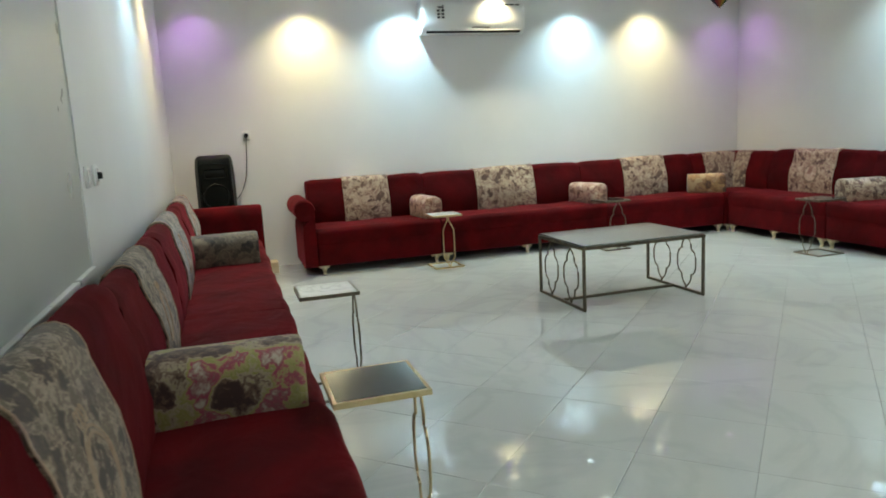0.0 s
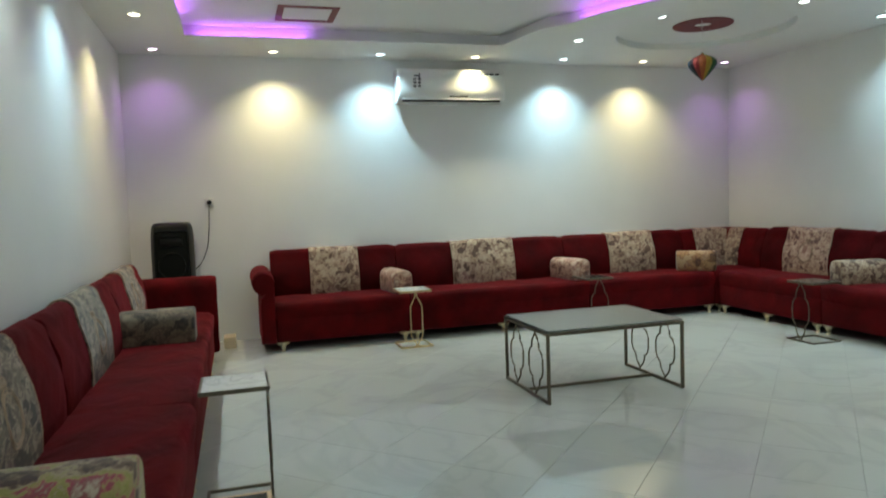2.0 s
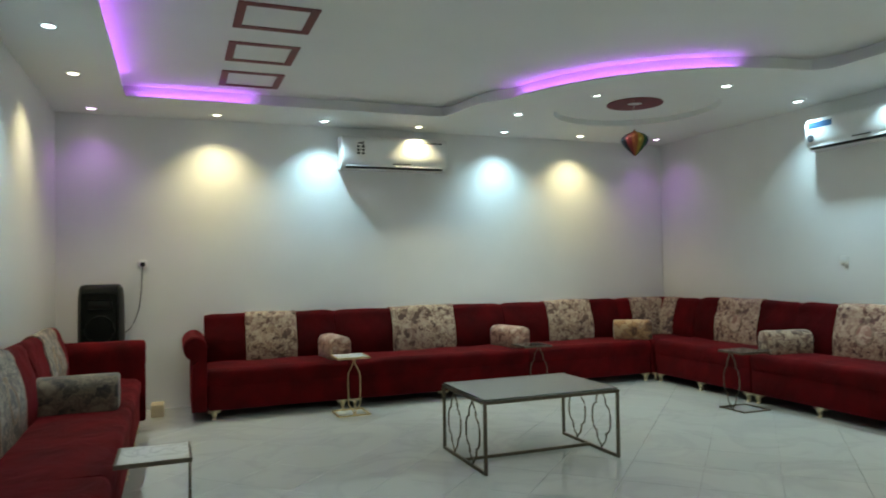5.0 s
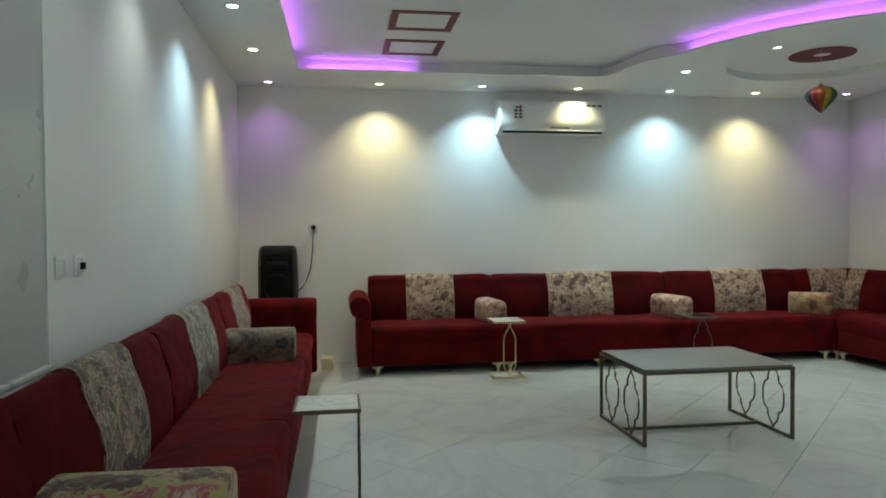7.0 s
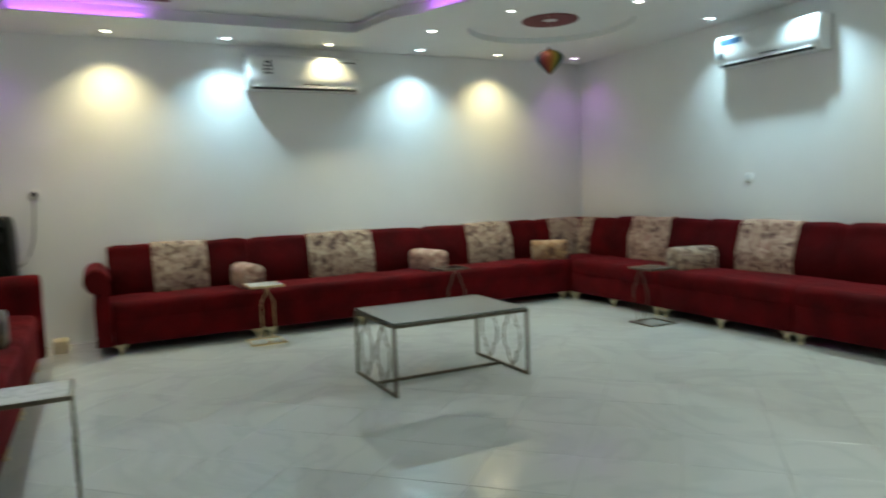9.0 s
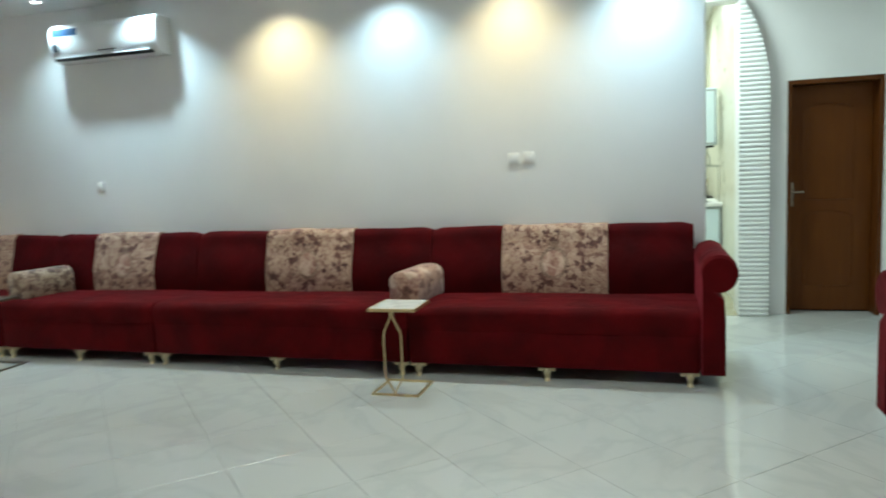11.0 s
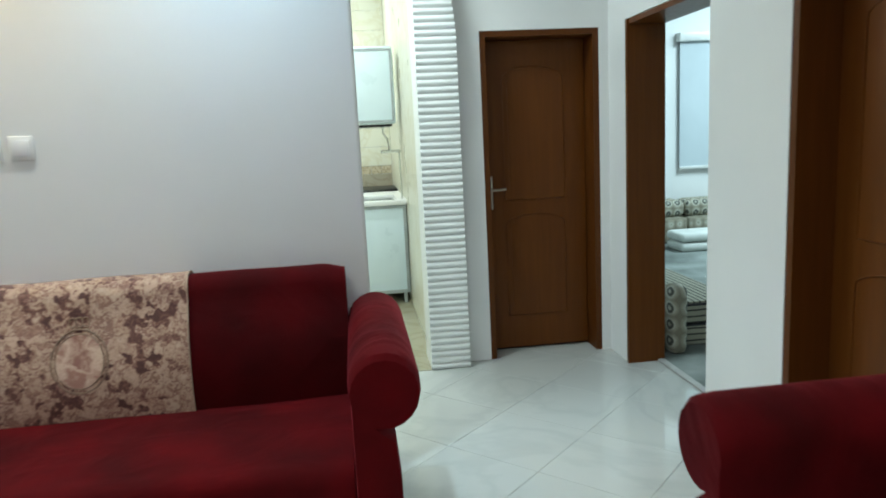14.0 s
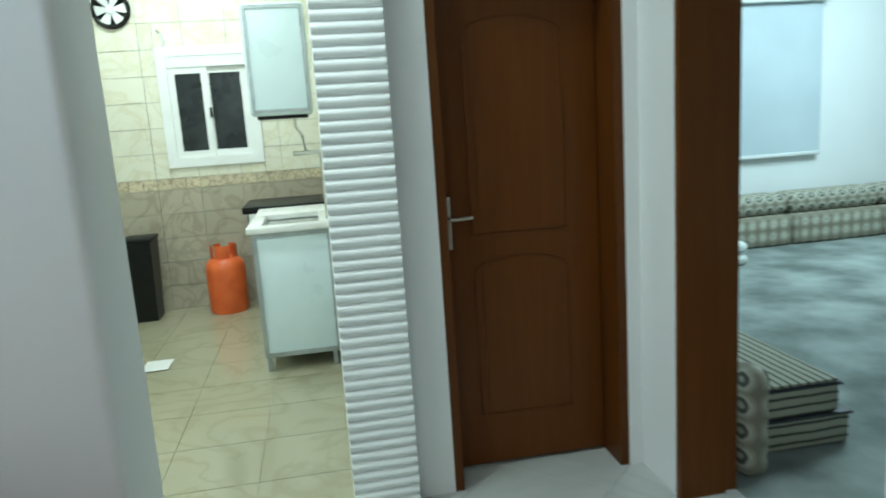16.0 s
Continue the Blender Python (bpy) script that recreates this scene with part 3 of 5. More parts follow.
def back_profile(grow=0.0):
    """Cross-section of a backrest (depth, height): leaning front, rolled top."""
    g = grow
    pts = [(0.03, 0.30), (0.03, 0.79)]
    pts += [(0.103 + (0.073 + g) * math.cos(radians(a)), 0.827 + (0.073 + g) * math.sin(radians(a))) for a in range(180, -1, -20)]
    pts += [(0.196 + g, 0.77), (0.222 + g, 0.70), (0.240 + g, 0.62), (0.247 + g, 0.53), (0.242 + g, 0.44), (0.226 + g, 0.36), (0.20, 0.30)]
    return pts


def seat_profile():
    pts = [(0.20, 0.30), (0.20, 0.448), (0.40, 0.458), (0.60, 0.456)]
    pts += [(0.755 + 0.055 * math.cos(radians(a)), 0.398 + 0.055 * math.sin(radians(a))) for a in range(90, -1, -18)]
    pts += [(0.808, 0.34), (0.795, 0.30)]
    return pts


def cushion_skin(profile, length, puff, jitter, seed):
    """The profile run along a length, drawn in at both ends, slightly uneven."""
    rnd = random.Random(seed)
    cy = sum(p[0] for p in profile) / len(profile)
    cz = sum(p[1] for p in profile) / len(profile)
    n = max(8, int(length / 0.07))
    stations = []
    for i in range(n + 1):
        x = length * i / n
        edge = min(x, length - x)
        s = 1 - puff * max(0, 1 - edge / 0.07) ** 2
        xx = min(max(x, 0.004), length - 0.004)
        st = []
        for y, z in profile:
            bump = jitter * noise.noise(Vector((x * 3.1 + seed, y * 7, z * 7)))
            st.append((xx, cy + (y - cy) * s + bump, cz + (z - cz) * s + bump * 0.8))
        stations.append(st)
    return loft(stations)


def sofa_leg():
    bml = bmesh.new()
    add_box(bml, -0.055, 0.055, -0.02, 0.02, 0.062, 0.086, 0.006)
    path = [(0.0, 0.0, 0.078, 0.026), (0.0, 0.010, 0.058, 0.027), (0.0, 0.012, 0.040, 0.020), (0.0, 0.004, 0.020, 0.015), (0.0, 0.010, 0.008, 0.020), (0.0, 0.012, 0.0, 0.019)]
    loops = [[bml.verts.new((x + r * math.cos(2 * math.pi * k / 10), y + r * math.sin(2 * math.pi * k / 10), z)) for k in range(10)] for x, y, z, r in path]
    for a, b in zip(loops, loops[1:]):
        for k in range(10):
            bml.faces.new((a[k], a[(k + 1) % 10], b[(k + 1) % 10], b[k]))
    bml.faces.new(loops[0])
    bml.faces.new(loops[-1])
    return bml


def arm_skin(side, top=0.755):
    """Rolled arm: upright panel with a scroll that turns outwards; side is +1 or -1 along the length."""
    r = 0.102
    pts = [(0.0, BASE_Z), (0.0, top - r - 0.03)]
    pts += [(0.096 + r * math.cos(radians(a)), top - r + r * math.sin(radians(a))) for a in range(175, -131, -18)]
    pts += [(0.120, top - 0.25), (0.130, 0.42), (0.130, BASE_Z)]
    stations = []
    for y, s in ((0.04, 0.97), (0.07, 1.0), (0.40, 1.0), (0.78, 1.0), (0.825, 0.99), (0.84, 0.95)):
        stations.append([(side * (0.07 + (px - 0.07) * s), y, 0.36 + (pz - 0.36) * s) for px, pz in pts])
    return loft(stations)


def laid_on(bmm, tree, gap):
    """Moves a mesh drawn around y = 0 forward on to the surface behind it."""
    for v in bmm.verts:
        hit = tree.ray_cast(Vector((v.co.x, 0.6, v.co.z)), Vector((0, -1, 0)))[0]
        v.co.y += (hit.y if hit else 0.23) + gap
    return bmm


def medallion_rings(cx, cz, rx, rz):
    bmm = bmesh.new()
    for k in (1.0, 0.86):
        add_tube(bmm, [(cx + rx * k * math.cos(2 * math.pi * i / 36), 0.0, cz + rz * k * math.sin(2 * math.pi * i / 36)) for i in range(36)], 0.0035, 5, True)
    for dx in (-0.022, 0.0, 0.022):
        z = cz + rz + 0.022
        add_tube(bmm, [(cx + dx + 0.012 * math.cos(2 * math.pi * i / 12), 0.0, z + 0.016 * math.sin(2 * math.pi * i / 12)) for i in range(12)], 0.003, 4, True)
    return bmm


def medallion_ground(cx, cz, rx, rz):
    """A thin pale oval that follows the panel's curve."""
    bmm = bmesh.new()
    loops = []
    for k in (0.02, 0.3, 0.6, 0.85, 0.98):
        loops.append([bmm.verts.new((cx + rx * k * math.cos(2 * math.pi * i / 32), 0.0, cz + rz * k * math.sin(2 * math.pi * i / 32))) for i in range(32)])
    for p, q in zip(loops, loops[1:]):
        for i in range(32):
            bmm.faces.new((p[i], p[(i + 1) % 32], q[(i + 1) % 32], q[i]))
    bmm.faces.new(loops[0])
    return bmm


def sofa_section(m, length, panel=None, arms=(), seed=1, label="", group="wall sofa", panel_mat=None, legs=None, arm_top=0.755, slim=1.0):
    t = thing("sofa_section", label or "deep red velvet sofa section with a floral panel on its back", "sofa", group, m)
    part("base", box(0.006, length - 0.006, 0.05, 0.792, BASE_Z, 0.315, 0.012), M_VELVET, t)
    part("seat", cushion_skin(seat_profile(), length, 0.06, 0.016, seed), M_VELVET, t)
    part("backrest", cushion_skin(back_profile(), length, 0.085, 0.014, seed + 5), M_VELVET_Q_SHADE, t, "quilted velvet backrest").scale.y = slim
    if panel:
        a, b = panel
        prof = back_profile(0.010)
        stations = []
        n = max(4, int((b - a) / 0.06))
        for i in range(n + 1):
            x = a + (b - a) * i / n
            ring = []
            for (y0, z0), (y, z) in zip(back_profile(), prof):
                bump = 0.014 * noise.noise(Vector((x * 3.1 + seed + 5, y0 * 7, z0 * 7)))
                ring.append((x, y + bump, z + bump * 0.8))
            stations.append(ring)
        cloth = loft(stations)
        tree = bvhtree.BVHTree.FromBMesh(cloth)
        p = part("back_panel", cloth, panel_mat or M_FLORAL, t, "beige and brown floral fabric panel")
        p.scale.y = slim
        rose = panel_mat is M_FLORAL_E
        if rose:
            part("medallion", laid_on(medallion_ground((a + b) / 2, 0.655, 0.082, 0.092), tree, 0.003), M_MED, p, "pale oval medallion")
        part("medallion_border", laid_on(medallion_rings((a + b) / 2, 0.655, 0.092, 0.103), tree, 0.001), M_RING if rose else M_RING_L, p)
        for x in (a, b):
            part("piping", add_tube(bmesh.new(), [v for v in (stations[0] if x == a else stations[-1])[2:-1]], 0.003, 5), M_RING_L, p)
    for side in arms:
        o = part("arm", arm_skin(side, arm_top), M_VELVET, t, "rolled velvet arm")
        o.location.x = 0.0 if side < 0 else length
    for x in (legs if legs is not None else (0.06, length / 2, length - 0.06)):
        o = part("leg", sofa_leg(), M_LEG, t, "short cream and gold carved leg")
        o.location = (x, 0.755, 0)
    for x in (0.08, length - 0.08):
        o = part("leg", sofa_leg(), M_LEG, t)
        o.location = (x, 0.12, 0)
    return t


def on_north(x_right):
    return pose(x_right, NY, 0, 0, 0, 180)


def on_east(y0):
    return pose(EX, y0, 0, 0, 0, 90) @ Matrix.Diagonal((1, 1, 1.02, 1))


def on_west(y1):
    return pose(WX + 0.03, y1, 0, 0, 0, -90) @ Matrix.Diagonal((1, 0.91, 1, 1))


# north row: spans in x, panel spans in x
for k, (a, b, pa, pb, arms) in enumerate(((0.60, 1.88, 0.99, 1.48, (1,)), (1.88, 3.81, 2.49, 3.20, ()), (3.81, 5.36, 4.37, 4.96, ()))):
    sofa_section(on_north(b), b - a, (b - pb, b - pa), arms, 10 + k, legs=(0.06, b - a - 0.06) if k != 1 else None)
# corner unit
t = thing("sofa_section", "deep red velvet corner sofa section with floral back panels", "sofa", "wall sofa", on_north(EX))
cl = EX - 5.36
part("base", box(0.05, cl - 0.006, 0.05, 0.792, BASE_Z, 0.315, 0.012), M_VELVET, t)
part("seat", cushion_skin(seat_profile(), cl, 0.04, 0.010, 31), M_VELVET, t)
part("backrest", cushion_skin(back_profile(), cl, 0.04, 0.008, 33), M_VELVET, t)
part("back_panel", loft([[(x, y, z) for y, z in back_profile(0.006)] for x in (0.16, 0.30, 0.45, 0.64)]), M_FLORAL, t, "beige and brown floral fabric panel")
bm = cushion_skin(back_profile(), 0.66, 0.03, 0.008, 35)
for v in bm.verts:
    v.co = Vector((v.co.y, v.co.x + 0.16, v.co.z))
part("side_backrest", bm, M_VELVET, t)
part("back_panel", loft([[(y, x, z) for y, z in back_profile(0.006)] for x in (0.22, 0.34, 0.46)]), M_FLORAL, t)
for x, y in ((0.74, 0.755), (0.12, 0.12)):
    part("leg", sofa_leg(), M_LEG, t).location = (x, y, 0)
# east row: spans in y
for k, (a, b, pa, pb, arms) in enumerate(((0.275, 2.08, 0.83, 1.55, (-1,)), (2.08, 4.06, 2.70, 3.42, ()), (4.06, 5.50, 4.46, 5.06, ()), (5.50, 6.90, 5.96, 6.55, ()))):
    sofa_section(on_east(a), b - a, (pa - a, pb - a), arms, 20 + k, panel_mat=M_FLORAL_E, arm_top=0.78)
# west row: spans in y
for k, (a, b, pa, pb, arms) in enumerate(((0.95, 2.34, 1.30, 1.80, ()), (2.34, 3.80, 2.80, 3.32, ()), (3.80, 5.40, 4.30, 4.95, ()), (5.40, 6.76, 5.86, 6.45, (-1,)))):
    tall = Matrix.Diagonal((1, 1, 1.05 if k == 0 else 1.0, 1))
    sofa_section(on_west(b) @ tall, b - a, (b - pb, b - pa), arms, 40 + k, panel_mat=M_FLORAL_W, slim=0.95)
# south sofa
sofa_section(pose(2.50, -1.25, 0) @ Matrix.Diagonal((1, 0.90, 1, 1)), 2.30, (0.75, 1.45), (1, -1), 50, "deep red velvet sofa with rolled arms", "sofas", arm_top=0.775)


# ---------------------------------------------------------------- bolsters
def bolster(x, y, turn, length, material, label, z=0.452, width=0.24, height=0.225):
    """A loaf-shaped cushion, flat below and rounded above, its length along local y."""
    prof = [(-width / 2, 0.012), (-width / 2 + 0.012, 0.0), (width / 2 - 0.012, 0.0), (width / 2, 0.012), (width / 2, height * 0.70)]
    prof += [(width / 2 * math.copysign(abs(math.cos(radians(a))) ** 0.7, math.cos(radians(a))), height * 0.70 + height * 0.30 * math.sin(radians(a))) for a in range(15, 180, 15)]
    prof += [(-width / 2, height * 0.70)]
    st = []
    for yy, s in ((-0.5, 0.90), (-0.485, 0.975), (-0.44, 1.0), (-0.2, 1.01), (0.1, 1.0), (0.44, 1.0), (0.485, 0.975), (0.5, 0.90)):
        st.append([(px * s + 0.004 * noise.noise(Vector((px * 8, yy * 6, pz * 8 + x))), yy * length, height / 2 + (pz - height / 2) * s) for px, pz in prof])
    ob = finish("bolster_cushion", loft(st), material, None, "", True, 50)
    ob.matrix_basis = pose(x, y, z, 0, 0, turn)
    tagged(ob, label, "cushion", "bolster cushions")
    return ob


L_B = "floral fabric bolster cushion lying on the red sofa"
bolster(1.80, 7.20, 6, 0.44, M_FLORAL_P, L_B, width=0.20)
bolster(3.72, 7.20, 12, 0.44, M_FLORAL_P, L_B, width=0.20)
bolster(5.27, 7.14, 58, 0.42, M_FLORAL_G, "golden brown floral bolster cushion lying on the red sofa", width=0.20)
bolster(5.68, 5.36, 78, 0.44, M_FLORAL, L_B, width=0.20)
bolster(5.70, 2.10, 84, 0.46, M_FLORAL_P, L_B, width=0.21)
bolster(-0.25, 5.42, 90, 0.50, M_FLORAL_D, L_B)
bolster(-0.24, 2.42, 88, 0.50, M_FLORAL_B, "olive and pink floral bolster cushion on the red sofa")


# ---------------------------------------------------------------- tables
def lobed(height, half):
    """Half outline of the lobed wire ornament: (half width, height)."""
    keys = [(0.0, 0.04), (0.05, 0.10), (0.11, 0.34), (0.17, 0.48), (0.23, 0.52), (0.265, 0.50), (0.275, 0.66), (0.32, 0.86), (0.41, 1.0), (0.59, 1.0), (0.68, 0.86), (0.725, 0.66), (0.735, 0.50), (0.77, 0.52), (0.83, 0.48), (0.89, 0.34), (0.95, 0.10), (1.0, 0.04)]
    return [(w * half, f * height) for f, w in keys]


def coffee_table(m):
    t = thing("coffee_table", "low coffee table with dark metal frame and smoked mirror top", "table", "", m)
    lx, ly, h = 1.02, 0.74, 0.478
    part("tabletop", box(0.008, lx - 0.008, 0.008, ly - 0.008, h - 0.010, h + 0.002, 0.002, 1), M_MIRROR, t, "smoked mirror glass top")
    bmr = bmesh.new()
    for a in (0, ly - 0.02):
        add_box(bmr, 0.0, lx, a, a + 0.02, h - 0.032, h - 0.012)
    for a in (0, lx - 0.02):
        add_box(bmr, a, a + 0.02, 0.02, ly - 0.02, h - 0.032, h - 0.012)
    part("top_rail", bmr, M_DARKMETAL, t)
    for x in (0, lx - 0.02):
        for y in (0, ly - 0.02):
            part("leg", box(x, x + 0.02, y, y + 0.02, 0, h - 0.032, 0.002, 1), M_DARKMETAL, t)
        part("foot_rail", box(x + 0.001, x + 0.019, 0.02, ly - 0.02, 0.0, 0.02), M_DARKMETAL, t)
        for yc in (0.21, 0.53):
            pts = lobed(h - 0.055, 0.112)
            loop = [(x + 0.01, yc + w, 0.021 + z) for w, z in pts] + [(x + 0.01, yc - w, 0.021 + z) for w, z in pts[-2:0:-1]]
            part("ornament", add_tube(bmesh.new(), loop, 0.006, 6, True), M_DARKMETAL, t, "lobed wire ornament")
    part("stretcher", box(0.02, lx - 0.02, ly / 2 - 0.01, ly / 2 + 0.01, 0.001, 0.021), M_DARKMETAL, t)
    return t


coffee_table(pose(2.165, 4.46, 0))


def side_table(x, y, turn, h, top, metal, style, label):
    """C-shaped side table: local +y is the open side that reaches over the seat; the wire post stands at y = 0."""
    t = thing("side_table", label, "side table", "side tables", pose(x, y, 0, 0, 0, turn))
    w, d = 0.30, 0.30
    part("tabletop", box(-w / 2 + 0.012, w / 2 - 0.012, 0.012, d - 0.012, h - 0.008, h - 0.003, 0.001, 1), top, t)
    bmr = bmesh.new()
    for yy in (0.0, d - 0.014):
        add_box(bmr, -w / 2, w / 2, yy, yy + 0.014, h - 0.022, h - 0.004)
    for xx in (-w / 2, w / 2 - 0.014):
        add_box(bmr, xx, xx + 0.014, 0.014, d - 0.014, h - 0.022, h - 0.004)
    part("top_rim", bmr, metal, t)
    bmr = bmesh.new()
    for yy in (0.0, d - 0.014):
        add_box(bmr, -w / 2, w / 2, yy, yy + 0.014, 0.0, 0.012)
    for xx in (-w / 2, w / 2 - 0.014):
        add_box(bmr, xx, xx + 0.014, 0.014, d - 0.014, 0.0, 0.012)
    part("base_ring", bmr, metal, t)
    hh = h - 0.03
    if style == "bottle":
        keys = [(0.008, 0.0), (0.008, 0.04), (0.052, 0.19), (0.055, 0.24), (0.055, 0.70), (0.052, 0.75), (0.008, 0.92), (0.008, 1.0)]
        pts = [(a, f * hh) for a, f in keys]
    else:
        pts = [(0.008 + a, f) for a, f in lobed(hh, 0.085)]
    for s in (1, -1):
        part("post", add_tube(bmesh.new(), [(s * a, 0.007, 0.012 + z) for a, z in pts], 0.0055, 6), metal, t, "bent wire post")
    return t


side_table(0.355, 2.22, 90, 0.56, M_BLACKGLASS, M_GOLD, "lobed", "small gold metal side table with a dark glass top")
side_table(0.405, 3.67, 90, 0.56, M_MARBLE, M_DARKMETAL, "lobed", "small bronze metal side table with a pale marble top")
side_table(1.84, 6.56, 0, 0.53, M_MARBLE, M_GOLD, "bottle", "small gold metal side table with a pale marble top")
side_table(3.70, 6.52, 0, 0.53, M_BLACKGLASS, M_DARKMETAL, "lobed", "small bronze metal side table with a dark glass top")
side_table(4.97, 5.31, -90, 0.53, M_BLACKGLASS, M_DARKMETAL, "lobed", "small bronze metal side table with a dark glass top")
side_table(4.978, 2.03, -90, 0.535, M_MARBLE, M_GOLD, "bottle", "small gold metal side table with a pale marble top")
side_table(3.63, -0.268, 180, 0.52, M_BLACKGLASS, M_GOLD, "lobed", "small gold metal side table with a dark glass top")


# ---------------------------------------------------------------- air conditioners
def air_conditioner(m, width, height, label, second):
    t = thing("air_conditioner", label, "air conditioner", "wall air conditioners", m)
    prof = [(0.0, 0.0), (0.12, 0.0), (0.165, 0.03), (0.185, 0.07), (0.195, 0.14), (0.195, height - 0.06), (0.185, height - 0.025), (0.16, height), (0.0, height)]
    st = [[(x, y * s, z) for y, z in prof] for x, s in ((0, 0.93), (0.012, 0.985), (0.03, 1), (width - 0.03, 1), (width - 0.012, 0.985), (width, 0.93))]
    part("body", loft(st), M_ACWHITE, t)

    def strip(x0, x1, ya, yb, za, zb):
        return box(width - x1, width - x0, ya, yb, za, zb)

    part("louver", box(0.06, width - 0.05, 0.135, 0.180, 0.004, 0.030, 0.004), M_BLACK, t, "dark air outlet with louver")
    part("louver_blade", box(0.065, width - 0.055, 0.176, 0.184, 0.024, 0.034, 0.002), M_ACWHITE, t)
    part("display", strip(width * 0.47, width * 0.64, 0.192, 0.199, 0.052, 0.062), M_INK, t, "dark display strip")
    if not second:
        sticker = part("sticker", strip(0.15, 0.26, 0.194, 0.198, 0.13, 0.30), M_PLASTIC, t, "printed sticker")
        for z in (0.15, 0.185, 0.22):
            for x in (0.165, 0.215):
                part("print_bar", strip(x, x + 0.032, 0.1982, 0.2000, z, z + 0.022), M_INK, sticker)
        part("print_bar", strip(0.175, 0.24, 0.1982, 0.2000, 0.26, 0.275), M_INK, sticker)
        part("print_bar", strip(0.228, 0.24, 0.1982, 0.2000, 0.235, 0.29), M_INK, sticker)
        for x0, x1 in ((0.90, 0.93), (0.95, 1.0), (1.01, 1.06), (1.075, 1.12)):
            part("brand_bar", strip(x0 * width / 1.19, x1 * width / 1.19, 0.194, 0.1975, 0.285, 0.303), M_INK, t)
    else:
        part("sticker", strip(0.05, 0.30, 0.194, 0.198, 0.20, 0.255), M_BLUEINK, t, "blue printed sticker")
        part("knob", add_cyl(bmesh.new(), 0.035, 0.01, pose(width - 0.07, 0.194, 0.11, 90), 20), M_INK, t, "round dark badge")
    return t


air_conditioner(pose(3.165, NY, 2.378, 0, 0, 180), 1.19, 0.345, "white split air conditioner high on the wall", False)
air_conditioner(pose(EX, 4.29, 2.372, 0, 0, 90), 1.06, 0.295, "white split air conditioner with a blue sticker", True)


# ---------------------------------------------------------------- wall fittings, speaker, balloon
def switch_plate(name, m, cells, label, category):
    t = thing(name, label, category, "", m)
    part("plate", box(-0.043 * cells, 0.043 * cells, 0, 0.009, -0.043, 0.043, 0.004), M_PLASTIC, t)
    for k in range(cells):
        cx = (k - (cells - 1) / 2) * 0.086
        part("rocker", box(cx - 0.028, cx + 0.028, 0.009, 0.013, -0.028, 0.028, 0.002), M_ACWHITE, t)
    return t


switch_plate("light_switch", pose(EX, 1.487, 1.392, 0, 0, 90), 1, "white light switch plate on the wall", "switch")
switch_plate("light_switch", pose(EX, 1.377, 1.394, 0, 0, 90), 1, "white light switch plate on the wall", "switch")
switch_plate("light_switch", pose(WX, 3.12, 1.22, 0, 0, -90), 1, "white light switch plate on the wall", "switch")
t = switch_plate("wall_socket", pose(WX, 3.30, 1.22, 0, 0, -90), 1, "white wall socket with a black plug", "socket")
part("plug", box(-0.010, 0.008, 0.012, 0.030, -0.016, 0.012, 0.003), M_BLACK, t)
switch_plate("wall_socket", pose(EX, 5.12, 1.32, 0, 0, 90), 1, "small white wall socket", "socket")
t = switch_plate("wall_socket", pose(0.055, NY, 1.40, 0, 0, 180), 1, "white wall socket with a black plug", "socket")
part("plug", add_cyl(bmesh.new(), 0.024, 0.05, pose(0, 0.036, 0, 90), 16), M_BLACK, t)

t = thing("speaker", "tall black portable loudspeaker standing behind the sofa end", "loudspeaker", "", pose(-0.285, 7.46, 0, 0, 0, 180))
st = []
for z, s in ((0.0, 0.94), (0.02, 0.98), (0.55, 1.0), (0.92, 1.0), (1.10, 0.98), (1.18, 0.93), (1.21, 0.86), (1.22, 0.76)):
    st.append([(x * s, y * s, z) for x, y in ((-0.185, -0.14), (-0.16, -0.16), (0.16, -0.16), (0.185, -0.14), (0.185, 0.10), (0.155, 0.16), (-0.155, 0.16), (-0.185, 0.10))])
part("cabinet", loft(st), M_BLACK, t)
part("grille", box(-0.145, 0.145, 0.150, 0.168, 0.10, 1.14, 0.02), M_GRILLE, t, "black perforated grille")
part("woofer", add_tube(bmesh.new(), [(0.12 * math.cos(a * math.pi / 16), 0.168, 0.82 + 0.12 * math.sin(a * math.pi / 16)) for a in range(32)], 0.008, 6, True), M_BLACK, t)
part("tweeter_horn", box(-0.10, 0.10, 0.166, 0.176, 1.0, 1.09, 0.02), M_BLACK, t)
bm = add_tube(bmesh.new(), [(0.055, 7.662, 1.39), (0.05, 7.66, 1.33), (0.04, 7.70, 1.15), (0.02, 7.70, 0.98), (-0.02, 7.69, 0.86), (-0.06, 7.66, 0.79), (-0.10, 7.60, 0.76)], 0.005, 6)
tagged(finish("power_cable", bm, M_BLACK), "thin black cable hanging from the wall socket", "cable")
tagged(finish("cardboard_box", box(0.13, 0.24, 7.30, 7.50, 0, 0.11, 0.004), M_CARD), "small cream cardboard box on the floor", "box")

